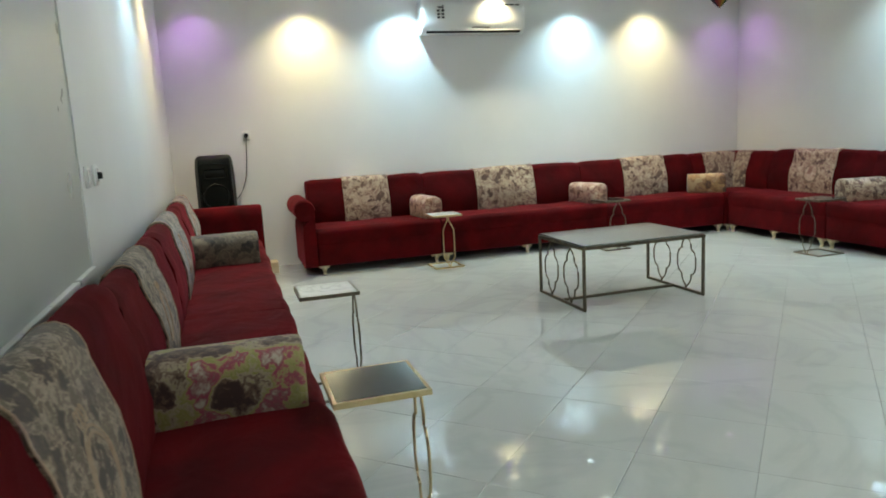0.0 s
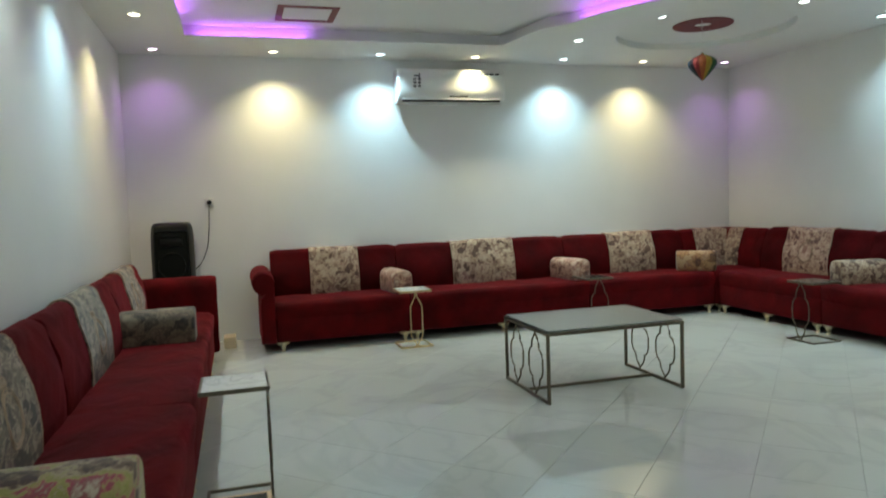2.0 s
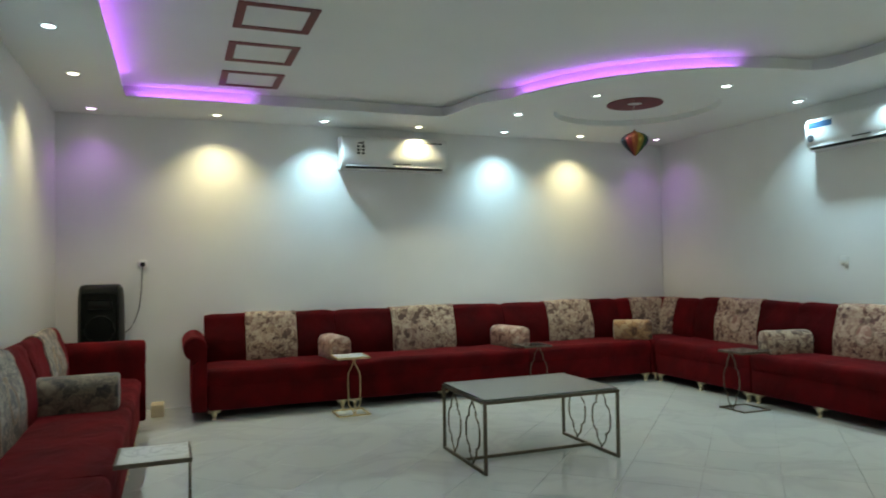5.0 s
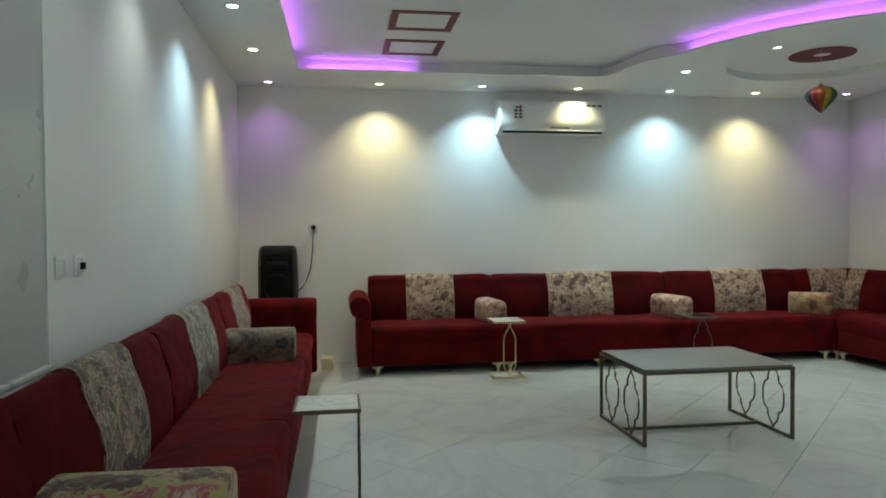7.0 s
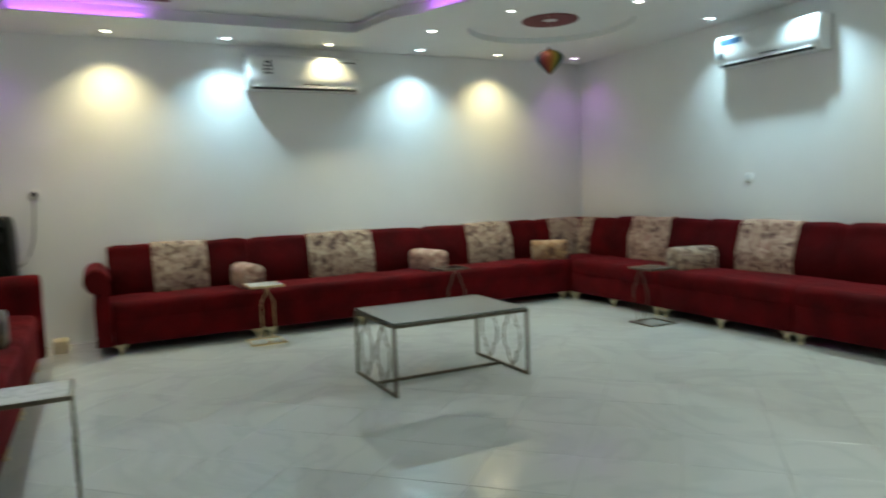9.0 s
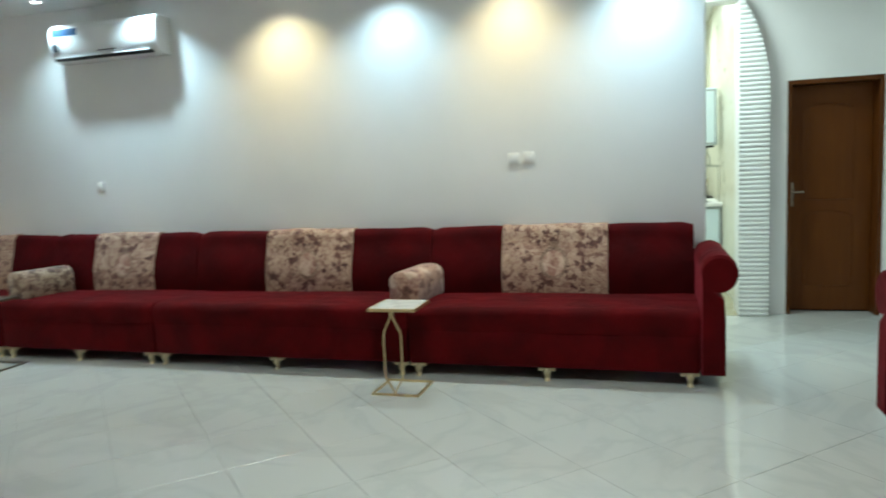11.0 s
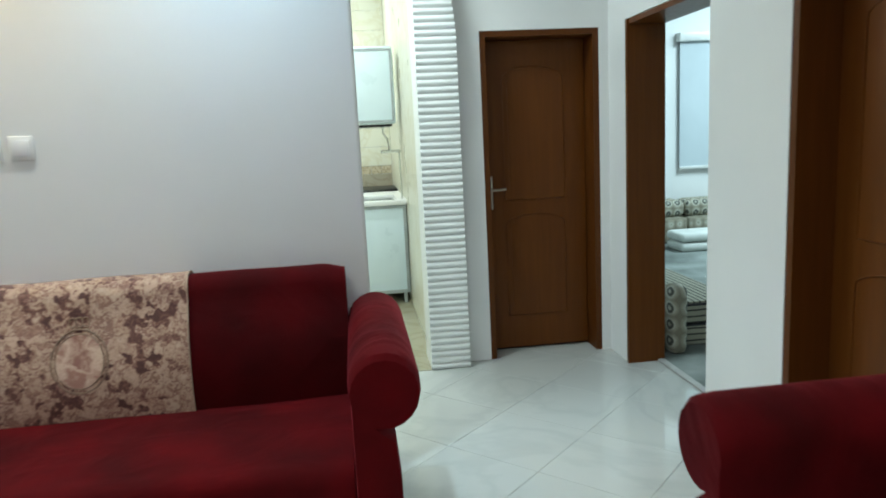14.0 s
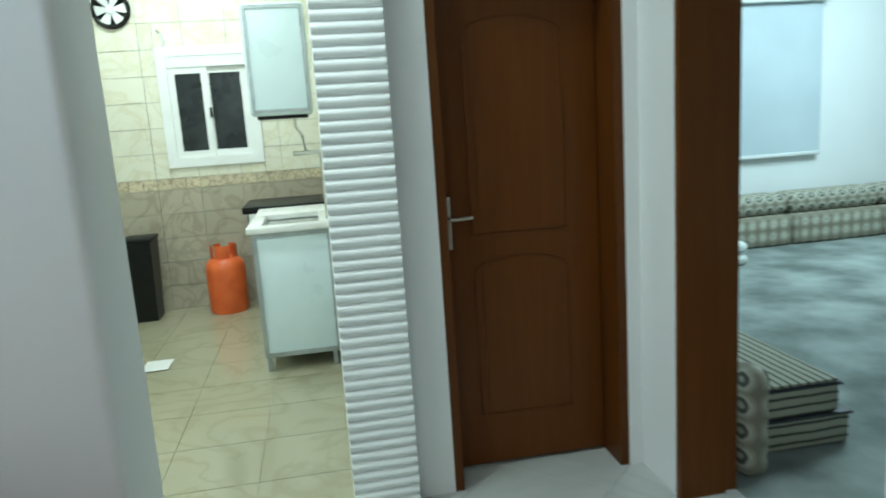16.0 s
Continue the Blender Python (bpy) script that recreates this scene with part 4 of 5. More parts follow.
t = thing("paper_balloon", "rainbow striped paper balloon hanging from the ceiling", "decoration", "", pose(4.44, 5.90, 2.345, 0, 0, 10))
RAINBOW = [(0.15, 0.008, 0.008), (0.22, 0.05, 0.008), (0.26, 0.17, 0.012), (0.012, 0.06, 0.014), (0.004, 0.02, 0.04), (0.006, 0.005, 0.012)]
for k in range(12):
    mc = surf("paper_" + ("red", "orange", "yellow", "green", "blue", "violet")[k % 6], RAINBOW[k % 6], [c * 1.25 for c in RAINBOW[k % 6]], 20, 0.7, bump=0.1) if k < 6 else None
    if k < 6:
        RAINBOW.append(mc)
    use = RAINBOW[6 + k % 6]
    prof = [(0.0, 0.0), (0.022, 0.018), (0.06, 0.06), (0.098, 0.105), (0.120, 0.145), (0.116, 0.178), (0.086, 0.208), (0.040, 0.226), (0.014, 0.240), (0.0, 0.262)]
    bmw = bmesh.new()
    cols = []
    for j, f in enumerate((0, 0.5, 1)):
        a = 2 * math.pi * (k + f) / 12
        bulge = 1.06 if j == 1 else 0.97
        cols.append([bmw.verts.new((r * bulge * math.cos(a), r * bulge * math.sin(a), z)) for r, z in prof])
    for a, b in zip(cols, cols[1:]):
        for i in range(len(prof) - 1):
            bmw.faces.new((a[i], b[i], b[i + 1], a[i + 1]))
    bmesh.ops.remove_doubles(bmw, verts=bmw.verts, dist=0.0004)
    part("gore", bmw, use, t)
part("thread", add_tube(bmesh.new(), [(0, 0, 0.26), (0, 0, 0.40), (0, 0, CEIL + 0.059 - 2.345)], 0.0015, 5), M_PLASTIC, t)


# ---------------------------------------------------------------- doors
def door(name, m, w, h, handle_left, label, depth):
    """Lining in the wall's thickness and a closed leaf; local y = 0 is the wall's face, the leaf lies behind it."""
    t = thing(name, label, "door", "", m)
    t["kind"] = "structure"
    f = 0.035
    back = -depth
    part("jamb", box(0, f, back - 0.04, -0.004, 0, h), M_WOOD_D, t)
    part("jamb", box(w - f, w, back - 0.04, -0.004, 0, h), M_WOOD_D, t)
    part("head", box(f, w - f, back - 0.04, -0.004, h - f, h), M_WOOD_D, t)
    leaf = part("leaf", box(f + 0.003, w - f - 0.003, back - 0.04, back, 0.012, h - f - 0.003, 0.002, 1), M_WOOD, t, "closed brown wooden leaf with raised panels")
    x0, x1 = f + 0.14, w - f - 0.12
    mid_z = h * 0.46
    rise = 0.07
    up = [(x0, mid_z + 0.06), (x1, mid_z + 0.06), (x1, h - 0.26)] + arc((x0 + x1) / 2, h - 0.26, (x1 - x0) / 2, 0, 180, 14, rise)[1:-1] + [(x0, h - 0.26)]
    low = [(x0, 0.22), (x1, 0.22), (x1, mid_z - 0.10)] + arc((x0 + x1) / 2, mid_z - 0.10, (x1 - x0) / 2, 0, 180, 14, rise)[1:-1] + [(x0, mid_z - 0.10)]
    for ring in (up, low):
        part("moulding", add_tube(bmesh.new(), [(x, back + 0.002, z) for x, z in ring], 0.0028, 6, True), M_WOOD, leaf)
        cx = sum(p[0] for p in ring) / len(ring)
        cz = sum(p[1] for p in ring) / len(ring)
        part("raised_panel", extruded([(cx + (x - cx) * 0.84, cz + (z - cz) * 0.90) for x, z in ring], "y", back - 0.002, back + 0.0025), M_WOOD, leaf)
    hx = f + 0.03 if handle_left else w - f - 0.03
    s = 1 if handle_left else -1
    hd = part("door_handle", box(hx - 0.012, hx + 0.012, back, back + 0.007, 0.90, 1.10, 0.003), M_HANDLE, t, "metal lever handle on a long plate")
    part("lever", add_tube(bmesh.new(), [(hx, back + 0.006, 1.02), (hx, back + 0.05, 1.02), (hx + s * 0.02, back + 0.055, 1.02), (hx + s * 0.085, back + 0.055, 1.023)], 0.007, 8), M_HANDLE, hd)
    return t


door("door_1", pose(HX, D1[0], 0, 0, 0, 90), D1[1] - D1[0], DOOR_H, False, "closed brown wooden door with arched panels at the hall's end", 0.16)
door("door_3", pose(D3[1], SY, 0, 0, 0, 0) @ pose(-(D3[1] - D3[0]), 0, 0), D3[1] - D3[0], DOOR_H, True, "closed dark brown wooden door behind the sofa", 0.16)
t = thing("door_2", "open doorway lined with dark brown wood", "doorway", "", pose(D2[0], SY, 0))
t["kind"] = "structure"
w2 = D2[1] - D2[0]
part("jamb", box(w2 - 0.03, w2, -ST + 0.003, 0.004, 0, DOOR_H), M_WOOD, t)
part("head", box(0.004, w2 - 0.03, -ST + 0.003, -0.004, DOOR_H - 0.03, DOOR_H - 0.003), M_WOOD, t)
part("threshold", box(0.03, w2 - 0.03, -0.21, -0.17, 0.001, 0.012, 0.003), M_GROUT, t)

# ---------------------------------------------------------------- ribbed pilaster
t = thing("ribbed_pilaster", "white pilaster clad with horizontal plaster ribs, narrowing in a curve at the top", "pilaster")
t["kind"] = "structure"
PY0, PY1, PX = -0.387, -0.157, 7.437
PITCH, BEND, TOP = 0.038, 1.86, 2.62


def pilaster_side(z):
    """Outer edge of the pilaster, which swings inwards above BEND."""
    return PY0 + (0.37 * (z - BEND) ** 2 if z > BEND else 0.0)


bm = extruded([(PY1, 0.0), (PY1, TOP)] + [(pilaster_side(z), z) for z in (TOP, 2.5, 2.4, 2.3, 2.2, 2.1, 2.0, BEND)] + [(PY0, 0.0)], "x", PX, HX)
part("backing", bm, M_RIB, t)
rib_prof = [(PX, 0.002), (PX - 0.007, 0.005), (PX - 0.013, 0.013), (PX - 0.014, 0.022), (PX - 0.009, 0.032), (PX, 0.036)]
rib_mesh = None
for k in range(int(TOP / PITCH)):
    z0 = k * PITCH
    if z0 + PITCH > BEND:
        ob = part("rib", loft([[(x, y, z) for x, z in rib_prof] for y in (pilaster_side(z0 + PITCH / 2), PY1)]), M_RIB, t)
    elif rib_mesh is None:
        ob = part("rib", loft([[(x, y, z) for x, z in rib_prof] for y in (PY0, PY1)]), M_RIB, t)
        rib_mesh = ob.data
    else:
        ob = new("rib", rib_mesh)
        ob.parent = t
    ob.location.z = z0

# ---------------------------------------------------------------- kitchen
KX1, KS, KN = 11.05, -0.19, 1.95
structure("wall_kitchen_south", box(HX + 0.2, KX1, KS - 0.12, KS, 0, 3.1), M_KTILE_UP, "cream tiled kitchen wall", "wall")
structure("wall_kitchen_north", box(HX + 0.2, KX1 + 0.2, KN, KN + 0.2, 0, 3.1), M_KTILE_UP, "cream tiled kitchen wall", "wall")
KW = (0.305, 0.99, 1.183, 2.06)
bm = bmesh.new()
add_box(bm, KX1, KX1 + 0.2, SY, KW[0], 0, 3.1)
add_box(bm, KX1, KX1 + 0.2, KW[1], KN, 0, 3.1)
add_box(bm, KX1, KX1 + 0.2, KW[0], KW[1], 0, KW[2])
add_box(bm, KX1, KX1 + 0.2, KW[0], KW[1], KW[3], 3.1)
wall_k = structure("wall_kitchen_east", bm, M_GROUT, "tiled kitchen wall with taupe tiles below and cream above", "wall")
structure("ceiling_kitchen", box(HX + 0.2, KX1 + 0.2, KS - 0.12, KN + 0.2, 3.1, 3.2), M_CEIL, "plain white kitchen ceiling", "ceiling")

win = thing("window_2", "white sliding kitchen window, dark night outside", "window")
win["kind"] = "structure"
y0, y1, z0, z1 = KW


def rim(bmr, ya, yb, za, zb, w, xa, xb):
    add_box(bmr, xa, xb, ya, yb, za, za + w)
    add_box(bmr, xa, xb, ya, yb, zb - w, zb)
    add_box(bmr, xa, xb, ya, ya + w, za + w, zb - w)
    add_box(bmr, xa, xb, yb - w, yb, za + w, zb - w)
    return bmr


part("window_frame", rim(bmesh.new(), y0 - 0.03, y1 + 0.03, z0 - 0.03, z1 + 0.03, 0.075, KX1 - 0.025, KX1 + 0.06), M_ACWHITE, win)
zt = 1.93
part("transom", box(KX1 - 0.02, KX1 + 0.06, y0 + 0.045, y1 - 0.045, zt, z1 - 0.045), M_ACWHITE, win)
ym = (y0 + y1) / 2 + 0.02
for a, b, xo in ((y0 + 0.045, ym + 0.02, 0.02), (ym - 0.02, y1 - 0.045, 0.0)):
    sash = part("sash", rim(bmesh.new(), a, b, z0 + 0.045, zt, 0.05, KX1 - 0.012 + xo, KX1 + 0.015 + xo), M_ACWHITE, win)
    part("pane", box(KX1 + xo, KX1 + xo + 0.006, a + 0.05, b - 0.05, z0 + 0.095, zt - 0.05), M_NIGHT, sash)
part("latch", box(KX1 - 0.028, KX1 - 0.012, ym - 0.03, ym - 0.01, 1.53, 1.61, 0.003), M_BLACK, win)
part("window_reveal", box(KX1 + 0.1, KX1 + 0.19, y0, y1, z0, z1), M_NIGHT, win)

t = thing("exhaust_fan", "grey exhaust fan high in the kitchen wall", "fan", "", pose(KX1, 1.29, 2.38, 0, 0, 90) @ Matrix.Diagonal((0.85, 0.85, 0.85, 1)))
part("housing", add_tube(bmesh.new(), [(0.15 * math.cos(a * math.pi / 16), 0.03, 0.15 * math.sin(a * math.pi / 16)) for a in range(32)], 0.022, 8, True), M_BLACK, t)
part("backplate", add_cyl(bmesh.new(), 0.15, 0.01, pose(0, 0.008, 0, 90), 32), M_BLACK, t)
for k in range(6):
    bmw = bmesh.new()
    a = k * math.pi / 3
    pts = [(0.03, -0.02), (0.13, -0.055), (0.135, 0.035), (0.03, 0.015)]
    lo = [bmw.verts.new((r * math.cos(a) - s * math.sin(a), 0.030 + 0.012 * (s > 0), r * math.sin(a) + s * math.cos(a))) for r, s in pts]
    hi = [bmw.verts.new((v.co.x, v.co.y + 0.004, v.co.z)) for v in lo]
    bmw.faces.new(lo)
    bmw.faces.new(hi)
    for i in range(4):
        bmw.faces.new((lo[i], lo[(i + 1) % 4], hi[(i + 1) % 4], hi[i]))
    part("blade", bmw, M_FAN, t)
part("hub", add_cyl(bmesh.new(), 0.035, 0.03, pose(0, 0.035, 0, 90), 20), M_FAN, t)
bm = add_tube(bmesh.new(), [(KX1 - 0.01, 0.99, 2.22), (KX1 - 0.02, 0.96, 2.19), (KX1 - 0.02, 0.94, 2.12), (KX1 - 0.012, 0.98, 2.05), (KX1 - 0.01, 1.04, 2.07)], 0.008, 6)
tagged(finish("fan_cable", bm, M_FAN), "loose grey cable on the kitchen wall", "cable")

t = thing("water_heater", "white boxed electric water heater on the kitchen wall", "water heater", "", pose(9.2, 0.172, 1.455) @ Matrix.Diagonal((0.85, 0.84, 0.86, 1)))
part("casing", box(0, 0.38, -0.38, 0.03, 0.02, 0.73, 0.03, 4), M_PANELWHITE, t)
part("front_border", rim(bmesh.new(), -0.365, 0.015, 0.04, 0.71, 0.02, -0.006, 0.004), M_ALU, t)
part("underside", box(0.04, 0.34, -0.34, -0.01, 0.0, 0.022), M_BLACK, t)
part("pipe", add_tube(bmesh.new(), [(0.1, -0.25, 0.01), (0.1, -0.25, -0.06), (0.1, -0.29, -0.12), (0.1, -0.30, -0.22), (0.1, -0.38, -0.24)], 0.010, 8), M_STEEL, t)
part("riser", add_tube(bmesh.new(), [(0.1, -0.395, -0.235), (0.1, -0.40, -0.5), (0.1, -0.40, -0.70)], 0.008, 8), M_STEEL, t)
part("tap", add_tube(bmesh.new(), [(0.06, -0.22, -0.235), (0.08, -0.30, -0.235), (0.1, -0.41, -0.235)], 0.014, 8), M_STEEL, t)

t = thing("sink_cabinet", "white kitchen sink cabinet with aluminium edges on short legs", "cabinet", "", pose(9.15, KS - 0.01, 0) @ Matrix.Diagonal((0.8, 0.91, 0.93, 1)))
part("body", box(0.012, 1.25, 0.03, 0.50, 0.10, 0.88, 0.004), M_PANELWHITE, t)
part("end_trim", rim(bmesh.new(), 0.02, 0.51, 0.098, 0.885, 0.028, 0.0, 0.014), M_ALU, t)
bmt = bmesh.new()
add_box(bmt, -0.02, 0.10, 0.0, 0.54, 0.885, 0.925, 0.008)
add_box(bmt, 0.75, 1.26, 0.0, 0.54, 0.885, 0.925, 0.008)
add_box(bmt, 0.10, 0.75, 0.0, 0.09, 0.885, 0.925, 0.004)
add_box(bmt, 0.10, 0.75, 0.45, 0.54, 0.885, 0.925, 0.004)
part("worktop", bmt, M_PLASTIC, t, "white worktop with a sink cut-out")
part("basin", box(0.10, 0.75, 0.09, 0.45, 0.84, 0.882), M_STEEL, t, "steel sink basin")
for x in (0.03, 1.2):
    for y in (0.05, 0.47):
        part("leg", box(x, x + 0.03, y, y + 0.03, 0, 0.10), M_ALU, t)
t = thing("cooker", "dark topped kitchen cooker beside the sink cabinet", "cooker", "", pose(10.18, KS, 0) @ Matrix.Diagonal((1, 1, 0.94, 1)))
part("body", box(0.0, 0.6, 0.02, 0.56, 0.0, 0.88, 0.005), M_STEEL, t)
part("hob", box(-0.005, 0.605, 0.0, 0.60, 0.88, 0.93, 0.006), M_BLACK, t, "black hob")
for y in (0.15, 0.3, 0.45):
    part("knob", add_cyl(bmesh.new(), 0.02, 0.02, pose(y, 0.57, 0.82, 90), 12), M_BLACK, t)

t = thing("gas_cylinder", "orange gas cylinder on the kitchen floor", "gas cylinder", "", pose(10.80, 0.655, 0) @ Matrix.Diagonal((0.98, 0.98, 0.80, 1)))
prof = [(0.145, 0.0), (0.15, 0.02), (0.155, 0.05), (0.155, 0.44), (0.145, 0.50), (0.11, 0.545), (0.05, 0.56), (0.0, 0.56)]
bmg = bmesh.new()
rings = [[bmg.verts.new((max(r, 0.001) * math.cos(2 * math.pi * i / 28), max(r, 0.001) * math.sin(2 * math.pi * i / 28), z)) for i in range(28)] for r, z in prof]
for a, b in zip(rings, rings[1:]):
    for i in range(28):
        bmg.faces.new((a[i], a[(i + 1) % 28], b[(i + 1) % 28], b[i]))
bmg.faces.new(rings[0])
part("tank", bmg, M_ORANGE, t)
bmg = bmesh.new()
for i in range(20):
    a0, a1 = radians(20 + i * 16), radians(20 + (i + 1) * 16)
    for r0, r1 in ((0.098, 0.104),):
        vs = [bmg.verts.new((r * math.cos(a), r * math.sin(a), z)) for a, r, z in ((a0, r0, 0.54), (a1, r0, 0.54), (a1, r0, 0.67), (a0, r0, 0.67), (a0, r1, 0.54), (a1, r1, 0.54), (a1, r1, 0.67), (a0, r1, 0.67))]
        for f in ((0, 1, 2, 3), (4, 5, 6, 7), (3, 2, 6, 7)):
            if i % 5 != 2 or f == (3, 2, 6, 7):
                bmg.faces.new([vs[j] for j in f])
part("collar", bmg, M_ORANGE, t)
part("valve", add_cyl(bmesh.new(), 0.02, 0.09, pose(0, 0, 0.60), 12), M_STEEL, t)
t = thing("waste_bin", "tall black plastic bin against the kitchen wall", "bin", "", pose(10.80, 1.27, 0) @ Matrix.Diagonal((0.9, 0.9, 0.84, 1)))
part("bucket", loft([[(x * s, y * s, z) for x, y in ((-0.15, -0.12), (0.15, -0.12), (0.15, 0.12), (-0.15, 0.12))] for z, s in ((0, 0.8), (0.74, 1.0))]), M_BLACK, t)
part("lid", box(-0.16, 0.16, -0.13, 0.13, 0.74, 0.78, 0.012), M_BLACK, t)
tagged(finish("paper_sheet", box(9.42, 9.62, 0.87, 1.03, 0.009, 0.012), M_PLASTIC), "white sheet of paper on the kitchen floor", "paper")

# ---------------------------------------------------------------- carpeted sitting room behind the south wall
RX0, RX1, RY0 = 4.4, 11.40, -7.6
structure("wall_majlis_south", box(RX0 - 0.2, RX1 + 0.2, RY0 - 0.2, RY0, 0, 3.2), M_WALL, "plain white wall of the sitting room", "wall")
structure("wall_majlis_west", box(RX0 - 0.2, RX0, RY0, SY - ST, 0, 3.2), M_WALL, "plain white wall of the sitting room", "wall")
structure("wall_majlis_east", box(RX1, RX1 + 0.2, RY0, SY - ST, 0, 3.2), M_WALL, "white wall of the sitting room behind the floor seats", "wall")
structure("ceiling_majlis", box(RX0 - 0.2, RX1 + 0.2, RY0 - 0.2, SY - ST, 3.2, 3.3), M_CEIL, "plain white sitting room ceiling", "ceiling")
structure("carpet", box(RX0, RX1, RY0, SY - ST + 0.004, -0.05, 0.004), M_CARPET, "grey carpet with pale swirls", "carpet")
t = thing("roller_blind", "blue-grey roller blind lowered on the sitting room wall", "blind", "", pose(RX1, 0, 0))
part("cloth", box(-0.05, -0.042, -5.07, -3.60, 0.85, 2.28), M_BLIND, t)
part("bottom_bar", box(-0.06, -0.034, -5.07, -3.60, 0.82, 0.855, 0.006), M_PLASTIC, t)
part("cassette", box(-0.11, -0.003, -5.10, -3.57, 2.28, 2.38, 0.01), M_PLASTIC, t)
t = thing("wall_picture", "small dark green framed picture above a white ledge", "picture", "", pose(RX1, -3.09, 1.49) @ Matrix.Diagonal((0.8, 0.8, 0.78, 1)))
part("picture_frame", rim(bmesh.new(), -0.25, 0.25, 0.03, 0.58, 0.05, -0.035, -0.002), M_WOOD_D, t)
part("print", box(-0.02, -0.004, -0.20, 0.20, 0.08, 0.53), floral("green_print", [(0.3, (0.02, 0.03, 0.01)), (0.5, (0.08, 0.10, 0.03)), (0.7, (0.20, 0.20, 0.10)), (0.85, (0.06, 0.05, 0.03))], 9, 6.0), t)
part("ledge", box(-0.12, -0.002, -0.30, 0.30, -0.02, 0.015, 0.004), M_PLASTIC, t)
for k in range(6):
    y1 = SY - ST - 0.02 - k * 1.0
    t = thing("floor_seat", "low brocade floor seat cushions along the wall", "floor seat", "floor seats", pose(RX1, y1, 0))
    part("back_cushion", box(-0.42, -0.06, -0.995, -0.005, 0.004, 0.295, 0.04, 4), M_BROCADE, t)
    part("top_roll", box(-0.36, -0.03, -0.995, -0.005, 0.297, 0.49, 0.07, 4), M_BROCADE, t)
t = thing("floor_seat", "end of a low floor seat, stacked brocade cushions with striped top", "floor seat", "floor seats", pose(7.44, SY - ST - 0.05, 0) @ Matrix.Diagonal((1, 0.85, 0.85, 1)))
part("lower_cushion", box(0.0, 2.2, -0.68, -0.03, 0.006, 0.16, 0.02, 3), M_BANDS, t)
part("lower_piping", box(-0.004, 2.2, -0.69, -0.03, 0.150, 0.166, 0.006), M_INK, t)
part("upper_cushion", box(0.0, 2.2, -0.62, -0.03, 0.168, 0.31, 0.02, 3), M_BANDS, t)
part("upper_piping", box(-0.004, 2.2, -0.63, -0.03, 0.300, 0.316, 0.006), M_INK, t)
part("cover", box(0.0, 2.2, -0.61, -0.03, 0.318, 0.335, 0.008), M_COVER, t, "pale striped cover")
part("arm_bolster", box(-0.16, -0.01, -0.14, -0.01, 0.006, 0.50, 0.05, 4), M_BROCADE, t, "upright brocade arm bolster")
t = thing("folded_blanket", "folded pale striped blankets stacked on the floor seat", "blanket", "", pose(10.62, -3.42, 0.005) @ Matrix.Diagonal((0.8, 0.85, 0.8, 1)))
for k in range(2):
    part("fold", box(-0.28, 0.2, -0.3, 0.3, k * 0.13, k * 0.13 + 0.12, 0.05, 4), M_STRIPE, t)

# ---------------------------------------------------------------- floors
structure("subfloor", box(WX - 0.2, HX + 0.2, SY - ST - 0.001, NY + 0.2, -0.06, -0.004), M_GROUT, "grey joints between the floor tiles", "floor")
floor = structure("floor", box(WX - 0.05, WX - 0.01, SY, NY, -0.05, 0.0), M_TILE, "white polished porcelain floor laid diagonally", "floor")
STEP = 0.64
S0, D0 = 6.30, -1.79
joint = 0.0009


def clip_poly(poly, nx, ny, c):
    """Keeps the part of a polygon where nx * x + ny * y <= c."""
    out = []
    for i in range(len(poly)):
        a, b = poly[i], poly[(i + 1) % len(poly)]
        da, db = nx * a[0] + ny * a[1] - c, nx * b[0] + ny * b[1] - c
        if da <= 0:
            out.append(a)
        if da * db < 0:
            s = da / (da - db)
            out.append((a[0] + (b[0] - a[0]) * s, a[1] + (b[1] - a[1]) * s))
    return out


def tile_mesh(poly):
    bmt = bmesh.new()
    cx = sum(p[0] for p in poly) / len(poly)
    cy = sum(p[1] for p in poly) / len(poly)
    n = len(poly)
    lo = [bmt.verts.new((x, y, -0.008)) for x, y in poly]
    e = [bmt.verts.new((x, y, -0.0012)) for x, y in poly]
    hi = []
    for x, y in poly:
        d = Vector((cx - x, cy - y))
        d = d.normalized() * 0.0015 if d.length > 0.01 else d * 0.2
        hi.append(bmt.verts.new((x + d.x, y + d.y, 0.0)))
    for a, b in ((lo, e), (e, hi)):
        for i in range(n):
            bmt.faces.new((a[i], a[(i + 1) % n], b[(i + 1) % n], b[i]))
    bmt.faces.new(hi)
    return bmt


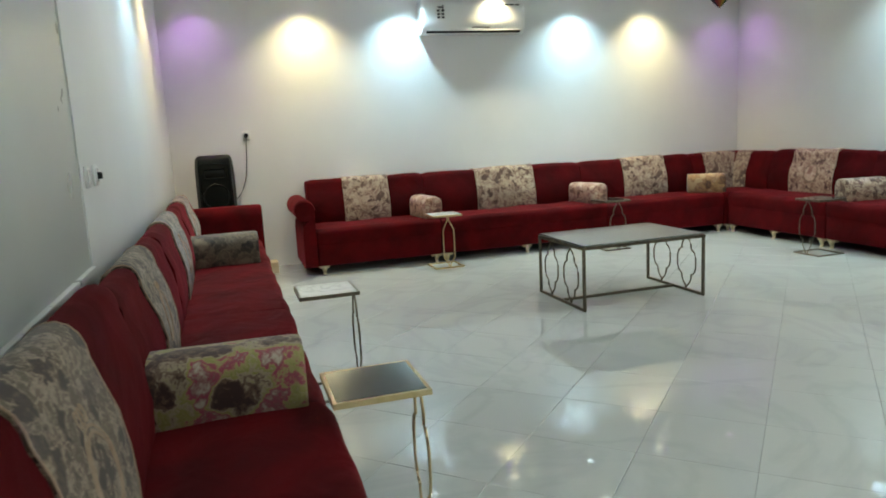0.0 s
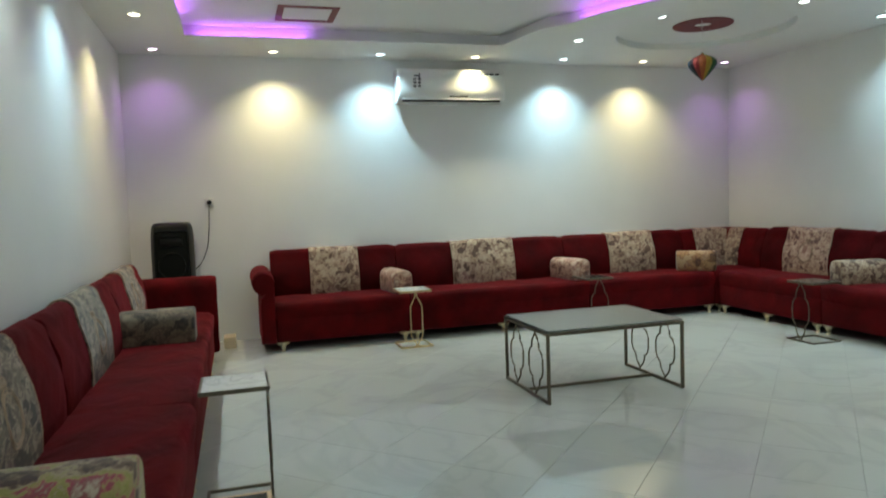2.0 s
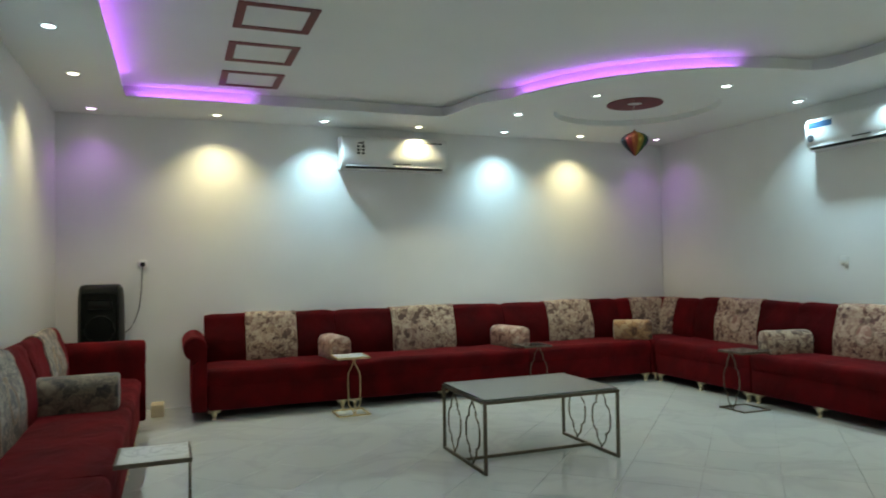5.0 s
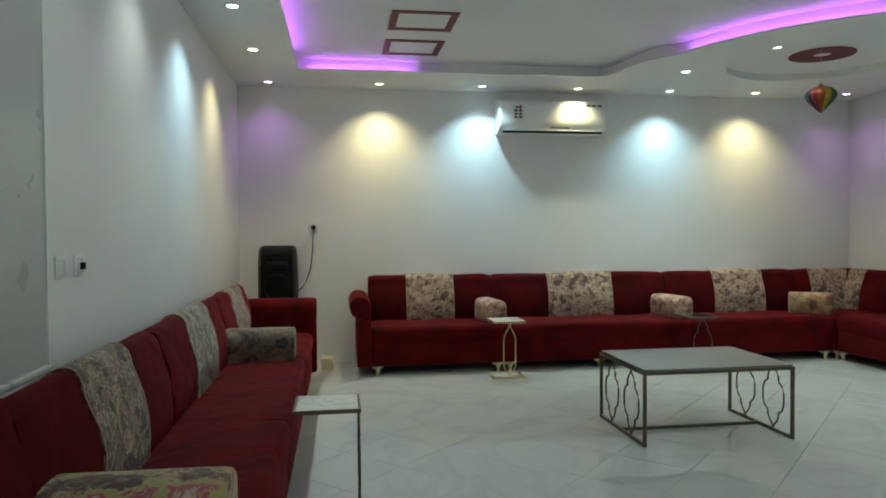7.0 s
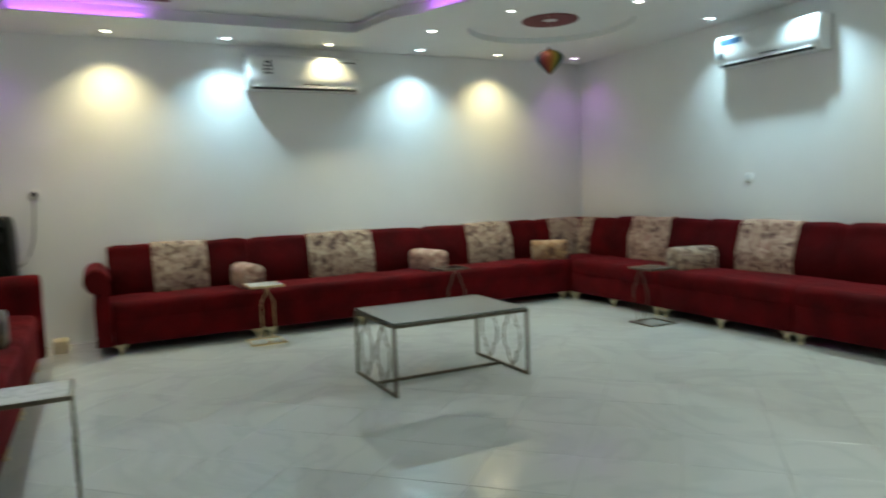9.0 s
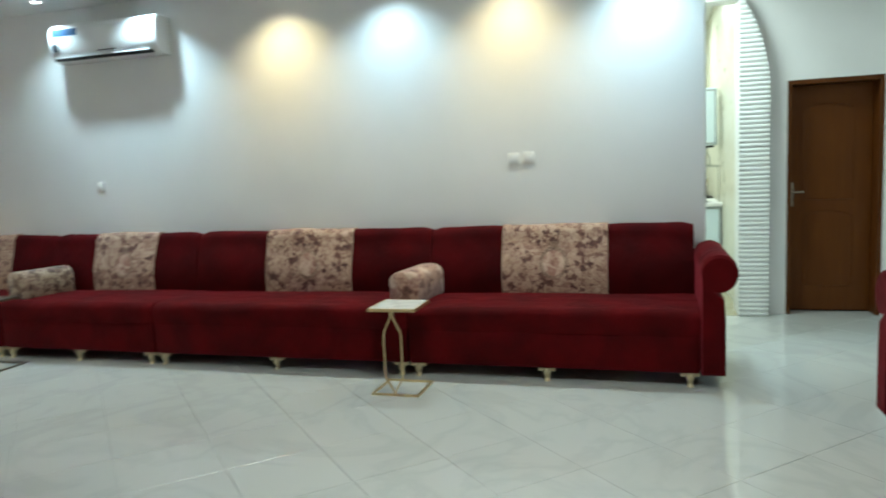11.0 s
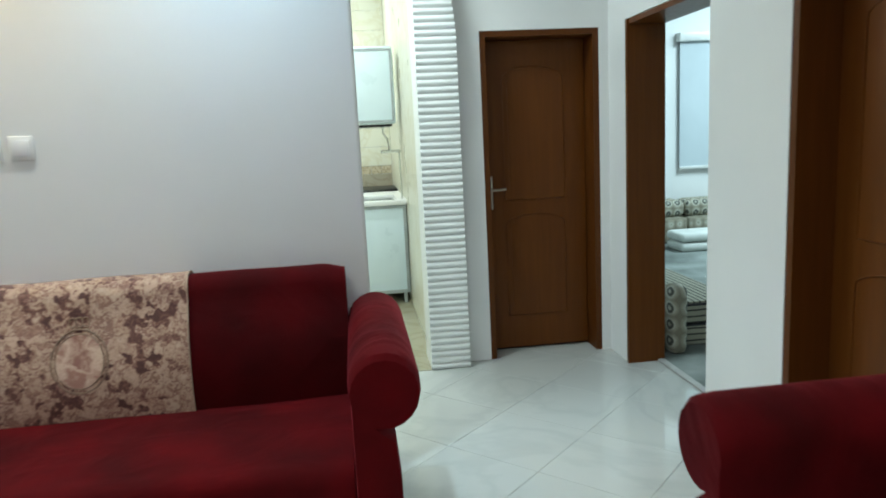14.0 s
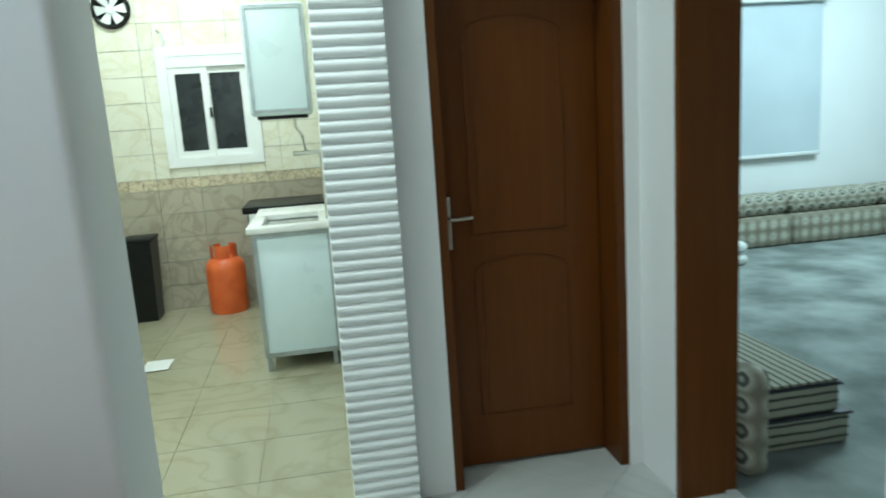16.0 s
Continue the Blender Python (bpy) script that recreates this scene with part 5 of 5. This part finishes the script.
whole = None
far = bmesh.new()
far_count = 0
for i in range(-24, 24):
    for j in range(-24, 24):
        s, d = S0 + (i + 0.5) * STEP, D0 + (j + 0.5) * STEP
        x, y = (s + d) / 2, (s - d) / 2
        if not (WX - 0.5 < x < HX + 0.3 and SY - 0.5 < y < NY + 0.5):
            continue
        r = STEP / 2 - joint * 1.4142
        poly = [(x - r, y), (x, y - r), (x + r, y), (x, y + r)]
        cut = poly
        for nx, ny, c in ((-1, 0, -(WX - 0.02)), (1, 0, PX if y > -0.157 else HX + 0.16), (0, -1, -(SY - 0.2) if x > D3[0] else -(SY - 0.02)), (0, 1, NY + 0.02)):
            cut = clip_poly(cut, nx, ny, c)
            if len(cut) < 3:
                break
        if len(cut) < 3:
            continue
        if x > EX + 0.02 and y > 1.95:
            continue
        full = cut == poly
        near = y < 5.4 and not (x > EX + 0.3 and y > 0.9)
        if near:
            if full:
                if whole is None:
                    ob = part("tile", tile_mesh([(px - x, py - y) for px, py in poly]), M_TILE, floor, angle=5)
                    whole = ob.data
                else:
                    ob = new("tile", whole)
                    ob.parent = floor
                ob.location = (x, y, 0)
            else:
                part("tile", tile_mesh(cut), M_TILE, floor, angle=5)
        else:
            tmpm = bpy.data.meshes.new("tile_tmp")
            b2 = tile_mesh(cut)
            b2.to_mesh(tmpm)
            b2.free()
            far.from_mesh(tmpm)
            bpy.data.meshes.remove(tmpm)
tagged(part("far_tiles", far, M_TILE, floor, angle=5), kind="stuff")

# kitchen floor and wall tiles
kf = structure("floor_kitchen", box(PX, KX1, KS, KN, -0.06, -0.003), M_KGROUT, "beige polished kitchen floor tiles", "floor")
KT = 0.40
share = {}


def rect_tile(parent, x0, x1, y0, y1, z0, z1, material, name="tile"):
    key = (round(x1 - x0, 3), round(y1 - y0, 3), round(z1 - z0, 3), material.name)
    if key not in share:
        share[key] = None
        ob = part(name, box(0, x1 - x0, 0, y1 - y0, 0, z1 - z0), material, parent)
        share[key] = ob.data
    else:
        ob = new(name, share[key])
        ob.parent = parent
    ob.location = (x0, y0, z0)
    return ob


x = PX
while x < KX1 - 0.02:
    x2 = min(x + KT, KX1)
    y = KS
    while y < KN - 0.02:
        y2 = min(y + KT, KN)
        rect_tile(kf, x + 0.002, x2 - 0.002, y + 0.002, y2 - 0.002, -0.008, 0.002, M_KTILE_F)
        y = y2
    x = x2


def tile_field(parent, za, zb, h, w, material, hole=None):
    z = za
    while z < zb - 0.01:
        z2 = min(z + h, zb)
        y = KS
        while y < KN - 0.01:
            y2 = min(y + w, KN)
            if not hole or not (y2 > hole[0] and y < hole[1] and z2 > hole[2] and z < hole[3]):
                rect_tile(parent, KX1 - 0.009, KX1 + 0.001, y + 0.002, y2 - 0.002, z + 0.002, z2 - 0.002, material)
            else:
                for a, b in ((y, min(y2, hole[0])), (max(y, hole[1]), y2)):
                    if b - a > 0.02:
                        rect_tile(parent, KX1 - 0.009, KX1 + 0.001, a + 0.002, b - 0.002, z + 0.002, z2 - 0.002, material)
                for a, b in ((z, min(z2, hole[2])), (max(z, hole[3]), z2)):
                    ya, yb = max(y, hole[0]), min(y2, hole[1])
                    if b - a > 0.02 and yb - ya > 0.02:
                        rect_tile(parent, KX1 - 0.009, KX1 + 0.001, ya + 0.002, yb - 0.002, a + 0.002, b - 0.002, material)
            y = y2
        z = z2


tile_field(wall_k, 0, 0.985, 0.197, 0.33, M_KTILE_LOW)
tile_field(wall_k, 0.985, 1.072, 0.087, 0.11, M_KBORDER)
tile_field(wall_k, 1.072, 3.1, 0.2, 0.33, M_KTILE_UP, (KW[0] - 0.03, KW[1] + 0.03, KW[2] - 0.03, KW[3] + 0.03))
